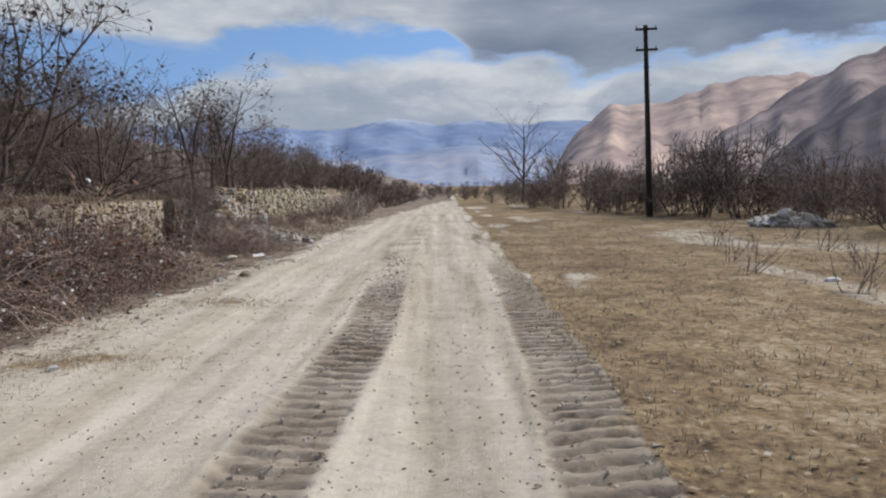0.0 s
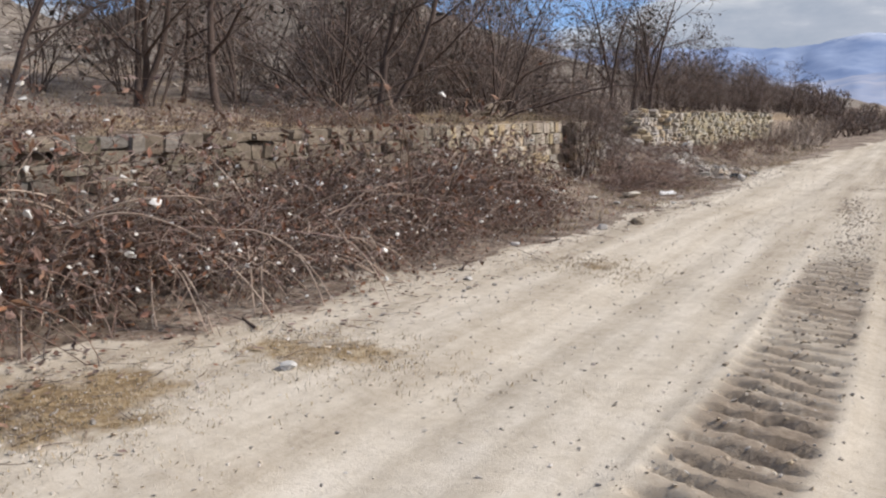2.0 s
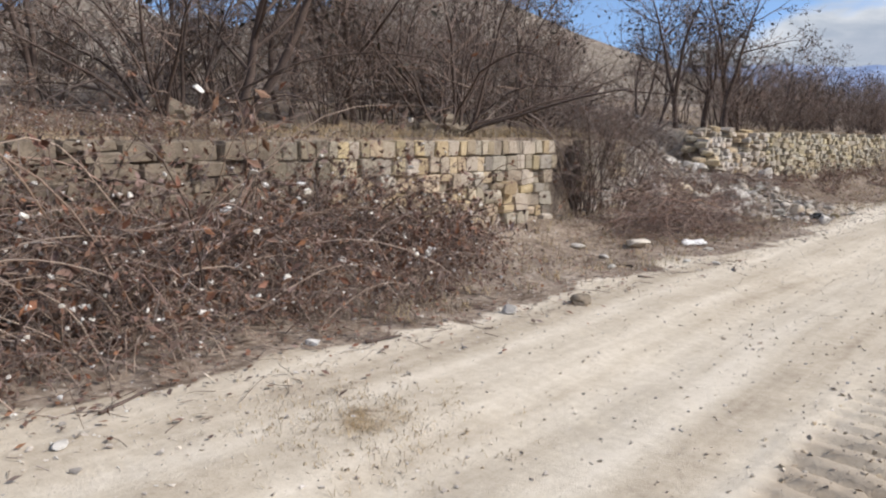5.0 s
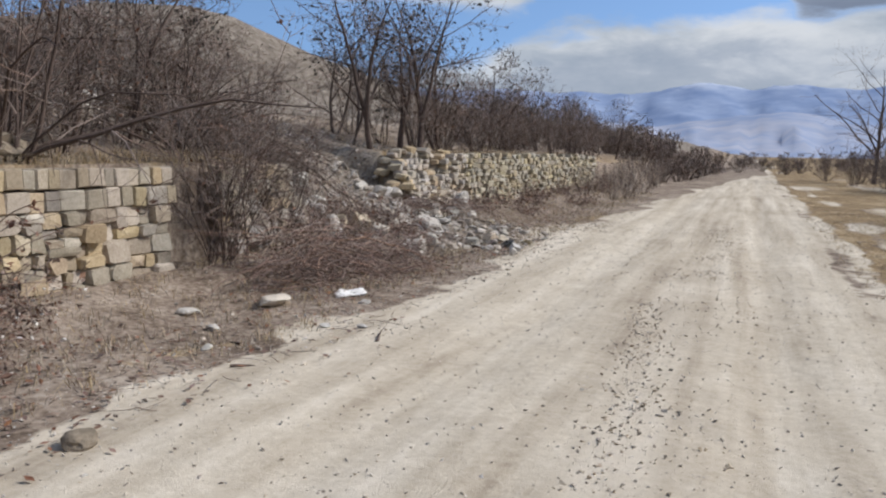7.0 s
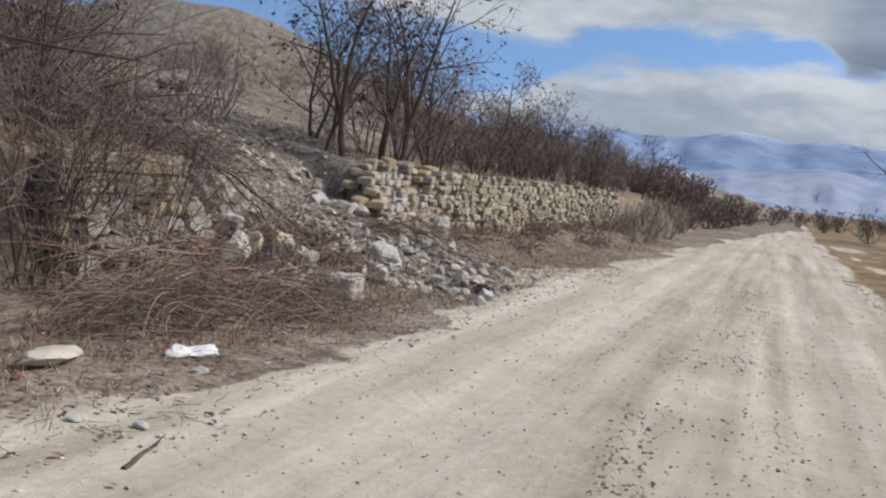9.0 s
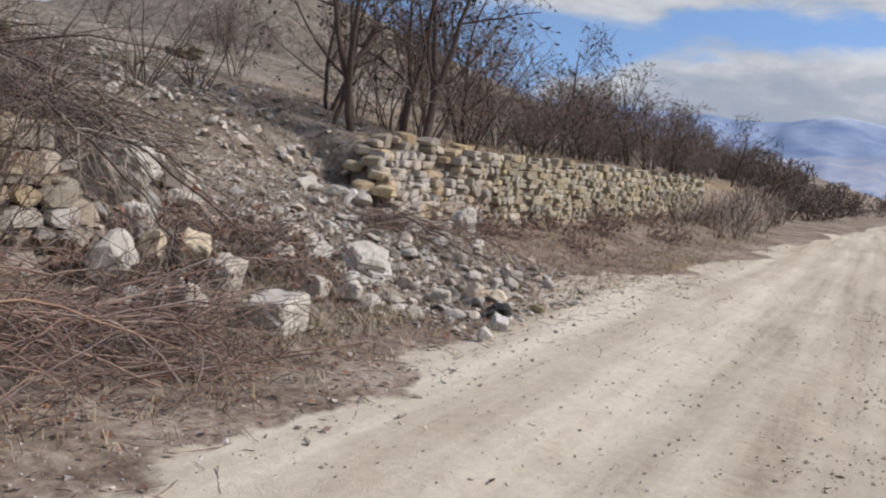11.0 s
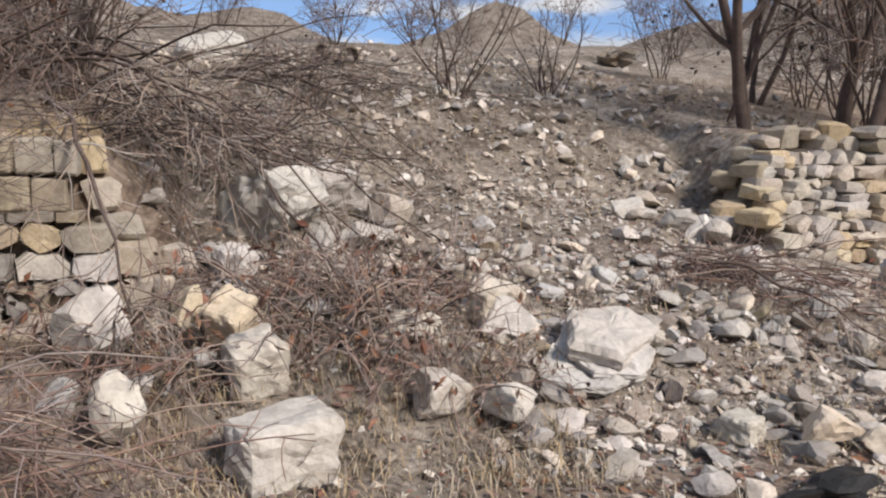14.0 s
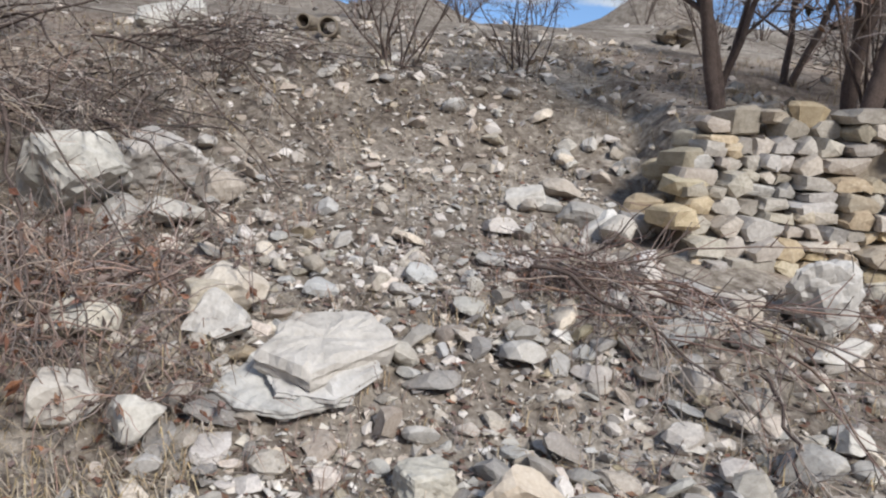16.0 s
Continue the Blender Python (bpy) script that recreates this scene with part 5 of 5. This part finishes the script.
def strewn(name, label, rng, spots, material, lo, hi, flat=0.7):
    """Uncounted small stones as one mesh."""
    kinds = [chip(rng, 8) for _ in range(12)]
    verts, faces = [], []
    zs = ground_h(np.array([p[0] for p in spots]), np.array([p[1] for p in spots]))
    for (x, y), z in zip(spots, zs):
        vs, fs = rng.choice(kinds)
        s = lo + (hi - lo) * rng.random() ** 3.5
        m = pose(x, y, float(z) + s * 0.15, rng.uniform(-40, 40), rng.uniform(-40, 40), rng.uniform(0, 360)) @ Matrix.Diagonal((s, s * rng.uniform(0.7, 1.3), s * flat, 1))
        k = len(verts)
        verts += [m @ v for v in vs]
        faces += [tuple(k + i for i in f) for f in fs]
    tagged(new(name, mesh_from(name, verts, faces, material)), label, "gravel", kind="stuff")


strewn("rubble_gravel", "small broken stones strewn over the collapsed slope", rr, [rubble_spot(rr) for _ in range(9000)], GRAVEL, 0.02, 0.1)
strewn("pale_chips", "whitish stone chips on the collapsed slope", rr, [rubble_spot(rr) for _ in range(2400)], PALECHIP, 0.015, 0.11)
strewn("edge_grit", "fine gravel along the road edge", rr, [(rr.gauss(-4.0, 0.5), rr.uniform(3, 26)) for _ in range(7000)], PALECHIP, 0.005, 0.025)
strewn("verge_gravel", "small stones along the littered verge", rr, [(rr.uniform(-6.2, -3.2), rr.uniform(3, 40)) for _ in range(2600)], GRAVEL, 0.01, 0.07)
strewn("road_gravel", "scattered pebbles and clods on the dirt road", rr, [(rr.uniform(-4.2, 0.9), 1 + 30 * rr.random() ** 1.3) for _ in range(15000)], GRAVEL, 0.006, 0.034)
strewn("field_gravel", "scattered stones and clods in the dry field", rr, [(rr.uniform(0.9, 9), 2 + 30 * rr.random() ** 1.2) for _ in range(1500)], GRAVEL, 0.008, 0.06)
CLOD = surface("clod", [(0.3, (0.25, 0.2, 0.155)), (0.7, (0.5, 0.425, 0.335))], 8, 1.0, 0.4, 50, 0.3)
clods = []
for _ in range(46):
    cx, cy = (rr.gauss(-0.85, 0.2) if rr.random() < 0.75 else rr.uniform(-3.6, 0.5)), rr.uniform(8.5, 30)
    clods += [(rr.gauss(cx, 0.16), rr.gauss(cy, 0.3)) for _ in range(rr.randrange(30, 80))]
strewn("road_clods", "crumbled dark earth clods along the wheel track", rr, clods, CLOD, 0.008, 0.045)
strewn("field_clods", "crumbled earth clods in the dry field", rr, [(1.2 + 9 * rr.random() ** 1.4, 2 + 30 * rr.random() ** 1.3) for _ in range(1400)], CLOD, 0.015, 0.07)
strewn("terrace_gravel", "broken stone strewn over the grey terrace", rr, [(rr.uniform(-30, -7.6), rr.uniform(2, 60)) for _ in range(2500)] + [(rr.uniform(-15, -8.5), rr.uniform(20.5, 28)) for _ in range(1800)], GRAVEL, 0.02, 0.22)
rt = random.Random(97)
strewn("print_clods", "broken clods along the lug prints", rt, [(float(track_mid(k % 2 == 0, y)) + rt.gauss(0, 0.2), y) for k, y in enumerate(2 + 11 * rt.random() for _ in range(2600))], CLOD, 0.008, 0.05)
clod_row = []
for _ in range(1300):
    ry = rt.uniform(11.5, 19.5)
    clod_row.append((rt.gauss(-0.86 - 0.07 * (ry - 13.3), 0.11), ry))
strewn("track_clods", "crumbled earth clods heaped along the wheel track", rt, clod_row, CLOD, 0.008, 0.042)


def heap(x, y):
    """A low heap of dumped pale rubble in the field, stone by stone."""
    hp = thing("rubble_heap", (x, y, gh(x, y)), "low heap of dumped pale stones in the field", "rubble heap")
    rng = random.Random(8)
    for _ in range(130):
        a, d = rng.uniform(0, 6.28), math.sqrt(rng.random())
        s = rng.uniform(0.14, 0.4)
        ob = new("stone", rng.choice(RM))
        ob.parent = hp
        ob.matrix_basis = pose(math.cos(a) * d * 1.5, math.sin(a) * d * 1.0, 0.6 * (1 - d) * rng.random() + s * 0.2, rng.uniform(-40, 40), rng.uniform(-40, 40), rng.uniform(0, 360)) @ Matrix.Diagonal((s * 1.5, s, s * 0.6, 1))


heap(12.6, 27.5)


def litter(x, y, sx, sy, label, rz):
    bm = rock_bmesh(random.Random(int(x * 100)), (sx / 2, sy / 2, 0.05), 4, 3, 0.3)
    me = bpy.data.meshes.new("litter")
    bm.to_mesh(me)
    bm.free()
    me.materials.append(LITTER)
    ob = new("litter", me)
    ob.matrix_basis = pose(x, y, gh(x, y) + 0.03, 0, 0, rz)
    tagged(ob, label, "litter")


litter(-4.42, 18.2, 0.36, 0.2, "white crumpled plastic scrap on the verge", 60)
litter(5.88, 11.5, 0.26, 0.16, "small white plastic scrap in dry grass", 0)
rock("flat_stone", -4.85, 17.3, (0.34, 0.5, 0.12), "flat cream stone lying on the verge", PALECHIP, 41, (0, 0, 20), 0.1)
rock("boulder", -3.85, 4.95, (0.2, 0.16, 0.1), "small cream stone on the gravel verge", OCHREROCK, 42, (0, 0, 20), 0.2)
rock("boulder", -3.4, 6.55, (0.12, 0.1, 0.05), "small white stone at the road edge", PALEROCK, 43, (0, 0, 20), 0.2)
rock("boulder", -3.8, 12.95, (0.14, 0.14, 0.09), "small white stone beside the brambles", PALEROCK, 44, (0, 0, 20), 0.2)
rock("clod", -3.56, 13.68, (0.16, 0.2, 0.12), "dark earth clod on the road edge", EARTH, 45, (0, 0, 20), 0.2)


for k, (x, y, w) in enumerate(((-3.9, 16.75, 0.13), (-4.75, 16.25, 0.16), (-3.6, 16.9, 0.1), (-4.1, 17.9, 0.14), (-5.3, 16.6, 0.22), (-4.3, 15.6, 0.12), (-3.75, 9.3, 0.1), (-4.2, 11.2, 0.12))):
    rock("flat_stone", x, y, (w * 0.7, w, w * 0.4), "small pale stone lying on the dusty verge", PALEROCK, 80 + k, (0, 0, 40 * k), 0.15)


# ---- brush pile and fallen branches ----
def brush_pile(x, y, length, width, height, count, seed, rz, dark=False):
    rng = random.Random(seed)
    ob = thing("brush_pile", (x, y, gh(x, y)), "tangled heap of cut bare branches on the verge", "brush pile", rz=rz)
    long_, short = [], []
    for _ in range(count):
        px, py = rng.gauss(0, length * 0.28), rng.gauss(0, width * 0.28)
        k = max(0.0, 1 - (px / length * 1.6) ** 2 - (py / width * 1.6) ** 2)
        way = Vector((rng.choice((-1, 1)), rng.gauss(0, 0.45), rng.uniform(-0.1, 0.45)))
        long_.append(stem(rng, Vector((px, py, height * k * rng.random())), way, rng.uniform(0.5, 1.4), rng.uniform(0.004, 0.009), 0.0025, 7, 0.23, -0.09))
    for l in long_:
        short += branch_out(rng, l, 6, 0.15, 1.0, 0.34, 0.6, 0.6, 3, 0.25, 0.0, 0.0035)
    for l in long_[::2]:
        part("branch", tubes("branch", [l], BARK if dark else rng.choice((TWIG, RED_CANE, RED_CANE, CANE, PALE_TWIG)), 4), None, ob)
    tagged(part("branch_tangle", tubes("branch_tangle", long_[1::2], BARK if dark else CANE, 4), None, ob), kind="stuff")
    tagged(part("twig_tangle", tubes("twig_tangle", short, TWIG if dark else RED_CANE, 3), None, ob), kind="stuff")
    return ob


brush_pile(-5.35, 18.95, 2.3, 1.4, 0.8, 250, 1, 75)
brush_pile(-5.25, 19.85, 1.5, 0.95, 0.48, 180, 2, 60)
brush_pile(-6.4, 25.15, 1.6, 0.6, 0.28, 80, 3, 35)
brush_pile(-8.9, 21.2, 2.8, 1.6, 0.45, 170, 4, 30, True)
brush_pile(-10.4, 22.3, 2.6, 1.6, 0.4, 120, 5, 50, True)
brush_pile(-7.8, 20.7, 1.9, 1.0, 0.45, 110, 6, 40, True)


def branch(start, end, sag, r, seed, label="long bare branch fallen across the rubble"):
    rng = random.Random(seed)
    a, b = Vector(start), Vector(end)
    pts = []
    for i in range(13):
        f = i / 12
        p = a.lerp(b, f) + Vector((0, 0, sag * math.sin(math.pi * f))) + rvec(rng) * 0.03
        pts.append(p)
    main = (pts, r, 0.005)
    sh = branch_out(rng, main, 12, 0.3, 1.0, 0.7, 0.5, 0.45, 5, 0.2, -0.03, 0.004)
    tw = []
    for s in sh:
        tw += branch_out(rng, s, 4, 0.2, 1.0, 0.3, 0.6, 0.5, 3, 0.25, 0, 0.0035)
    ob = thing("fallen_branch", start, label, "branch")
    inv = Matrix.Translation(-a)
    move = lambda ps: [([inv @ p for p in q], r0, r1) for q, r0, r1 in ps]
    part("limb", tubes("limb", move([main]), BARK, 5), None, ob)
    tagged(part("twig_spray", tubes("twig_spray", move(sh + tw), PALE_TWIG, 3), None, ob), kind="stuff")


branch((-9.0, 20.6, gh(-9.0, 20.6) + 0.15), (-5.9, 22.1, gh(-5.9, 22.1) + 0.12), 0.35, 0.03, 1)
branch((-8.6, 20.2, gh(-8.6, 20.2) + 0.3), (-6.4, 21.6, gh(-6.4, 21.6) + 0.3), 0.5, 0.025, 2)
branch((-8.4, 21.0, gh(-8.4, 21.0) + 0.1), (-7.0, 22.9, gh(-7.0, 22.9) + 0.1), 0.3, 0.02, 3)
for k, (x0, y0, x1, y1, up) in enumerate(((-9.8, 20.4, -7.3, 22.2, 0.5), (-9.4, 19.9, -7.0, 21.9, 0.7), (-9.9, 21.2, -7.9, 23.1, 0.35), (-8.8, 20.0, -6.9, 21.3, 0.6), (-10.4, 21.6, -8.6, 23.4, 0.3), (-8.3, 19.8, -6.6, 22.4, 0.6))):
    branch((x0, y0, gh(x0, y0) + 0.2), (x1, y1, gh(x1, y1) + 0.08), up, 0.016, 20 + k)
branch((-5.6, 25.7, gh(-5.6, 25.7) + 0.1), (-4.6, 25.4, gh(-4.6, 25.4) + 0.03), 0.05, 0.012, 30)
branch((-6.2, 24.6, gh(-6.2, 24.6) + 0.3), (-5.3, 25.6, gh(-5.3, 25.6) + 0.05), 0.1, 0.014, 31)


def stick(x, y, length, rz, seed):
    rng = random.Random(seed)
    ob = thing("stick", (x, y, gh(x, y) + 0.012), "short dead stick lying on the dusty verge", "stick", "verge sticks", rz)
    main = stem(rng, Vector((0, -length / 2, 0)), Vector((0, 1, 0.02)), length, 0.014, 0.007, 7, 0.12, 0.0)
    part("shaft", tubes("shaft", [main], BARK, 5), None, ob)
    part("side_twig", tubes("side_twig", branch_out(rng, main, 1, 0.5, 0.8, length * 0.4, 0.6, 0.5, 3, 0.15, 0.0, 0.004), BARK, 4), None, ob)


for x, y, length, rz, seed in ((-3.27, 16.59, 0.4, 20, 1), (-4.3, 15.9, 0.3, 70, 2), (-3.7, 15.3, 0.24, -40, 3), (-4.1, 9.8, 0.45, 30, 4), (-3.9, 11.6, 0.3, -20, 5), (-4.4, 7.2, 0.35, 60, 6)):
    stick(x, y, length, rz, seed)
branch((-7.4, 20.3, 1.5), (-5.6, 20.9, 0.45), 0.3, 0.022, 4)


# ---- grass and ground litter ----
def blades(name, label, rng, spots, material, lo, hi, per, wide=0.005, droop=0.5):
    verts, faces = [], []
    zs = ground_h(np.array([p[0] for p in spots]), np.array([p[1] for p in spots]))
    for (x, y), z in zip(spots, zs):
        for _ in range(per):
            a = rng.uniform(0, 6.283)
            l, lean = rng.uniform(lo, hi), rng.uniform(0.2, 1.2) * droop * 2
            px, py = x + rng.gauss(0, 0.04), y + rng.gauss(0, 0.04)
            c, s = math.cos(a), math.sin(a)
            mx, my, mz = px + c * l * 0.35 * lean, py + s * l * 0.35 * lean, z + l * 0.6
            ex, ey, ez = px + c * l * lean, py + s * l * lean, z + l * max(0.05, 1 - 0.55 * lean)
            k = len(verts)
            verts += [(px - s * wide, py + c * wide, z - 0.01), (px + s * wide, py - c * wide, z - 0.01), (mx + s * wide * 0.8, my - c * wide * 0.8, mz), (mx - s * wide * 0.8, my + c * wide * 0.8, mz), (ex, ey, ez)]
            faces += [(k, k + 1, k + 2, k + 3), (k + 3, k + 2, k + 4)]
    tagged(new(name, mesh_from(name, verts, faces, material)), label, "grass", kind="stuff")


gr = random.Random(71)
blades("field_grass", "short dry yellow grass of the field", gr, [(1.1 + 16 * gr.random() ** 1.2, 1.5 + 36 * gr.random() ** 1.3) for _ in range(9000)], STRAW, 0.02, 0.09, 5, 0.003, 0.9)
blades("verge_grass", "thin dead grass on the verge", gr, [(-3.9 - 2.5 * gr.random() ** 0.8, gr.uniform(12, 45)) for _ in range(2600)], STRAW, 0.04, 0.16, 5, 0.003, 0.8)
blades("ledge_grass", "dry grass fringe on top of the wall", gr, [(float(wall_x(y)) - gr.uniform(0.25, 1.0), y) for y in [gr.choice((gr.uniform(11, 20), gr.uniform(26, 45))) for _ in range(1300)]], STRAW, 0.05, 0.2, 6, 0.003, 0.8)
blades("patch_grass", "flattened dead grass patches beside the road", gr, [(gr.gauss(-3.9, 0.4), gr.gauss(5.4, 0.5)) for _ in range(500)] + [(gr.gauss(-3.3, 0.5), gr.gauss(7.0, 0.3)) for _ in range(300)] + [(gr.gauss(-3.0, 0.4), gr.gauss(10.5, 0.3)) for _ in range(250)], STRAW, 0.012, 0.045, 5, 0.002, 1.1)
blades("terrace_grass", "thin dead grass on the terrace above the wall", gr, [(gr.uniform(-13, -7.3), gr.uniform(5, 40)) for _ in range(2600)], STRAW, 0.05, 0.2, 5, 0.003, 0.8)
blades("slope_straw", "pale dead grass between the fallen blocks", gr, [(gr.uniform(-6.6, -4.7), gr.uniform(20.7, 23.0)) for _ in range(420)], STRAW, 0.04, 0.2, 6, 0.003, 0.8)
blades("slope_weeds", "brown dead weeds among the rubble", gr, [(gr.uniform(-7.6, -5.0), gr.uniform(20.9, 25.5)) for _ in range(170)], CANE, 0.06, 0.3, 6, 0.0025, 0.7)


def twig_litter(name, label, rng, spots):
    paths = []
    zs = ground_h(np.array([p[0] for p in spots]), np.array([p[1] for p in spots]))
    for (x, y), z in zip(spots, zs):
        a = rng.uniform(0, 6.283)
        paths.append(stem(rng, Vector((x, y, float(z) + 0.012)), Vector((math.cos(a), math.sin(a), 0.03)), rng.uniform(0.05, 0.28), rng.uniform(0.002, 0.0035), 0.0015, 4, 0.16, -0.005))
    tagged(new(name, tubes(name, paths, TWIG, 3)), label, "twigs", kind="stuff")


twig_litter("verge_twigs", "fallen twigs littering the verge", gr, [(gr.uniform(-5.6, -3.5), gr.uniform(4, 30)) for _ in range(1500)])
twig_litter("slope_twigs", "fallen twigs among the rubble", gr, [rubble_spot(gr) for _ in range(700)])


def leaf_litter(name, label, rng, spots, material, size):
    verts, faces = [], []
    zs = ground_h(np.array([p[0] for p in spots]), np.array([p[1] for p in spots]))
    for (x, y), z in zip(spots, zs):
        a, s = rng.uniform(0, 6.283), size * rng.uniform(0.5, 1.4)
        u, v = Vector((math.cos(a), math.sin(a), rng.uniform(-0.3, 0.3))), Vector((-math.sin(a), math.cos(a), rng.uniform(-0.4, 0.4)))
        c = Vector((x, y, float(z) + 0.012 + s * 0.25))
        k = len(verts)
        verts += [c - u * s, c + v * s * 0.5 + Vector((0, 0, 0.1 * s)), c + u * s, c - v * s * 0.5]
        faces += [(k, k + 1, k + 2), (k, k + 2, k + 3)]
    tagged(new(name, mesh_from(name, verts, faces, material)), label, "leaf litter", kind="stuff")


def verge_spot(rng):
    y = rng.uniform(3, 34)
    return float(np.interp(y, [3, 8, 14, 34], [-5.2, -4.7, -4.5, -5.0])) + rng.gauss(0, 0.55), y


leaf_litter("verge_leaf_litter", "fallen brown leaves on the verge", gr, [verge_spot(gr) for _ in range(5200)], DRY_LEAF, 0.028)
leaf_litter("slope_leaf_litter", "fallen brown leaves among the rubble", gr, [rubble_spot(gr) for _ in range(2600)] + [(gr.uniform(-13, -8), gr.uniform(19, 28)) for _ in range(2200)], DRY_LEAF, 0.026)
leaf_litter("field_litter", "flattened dead stalks in the dry field", gr, [(1.2 + 11 * gr.random() ** 1.3, 2 + 32 * gr.random() ** 1.3) for _ in range(2600)], STRAW, 0.03)
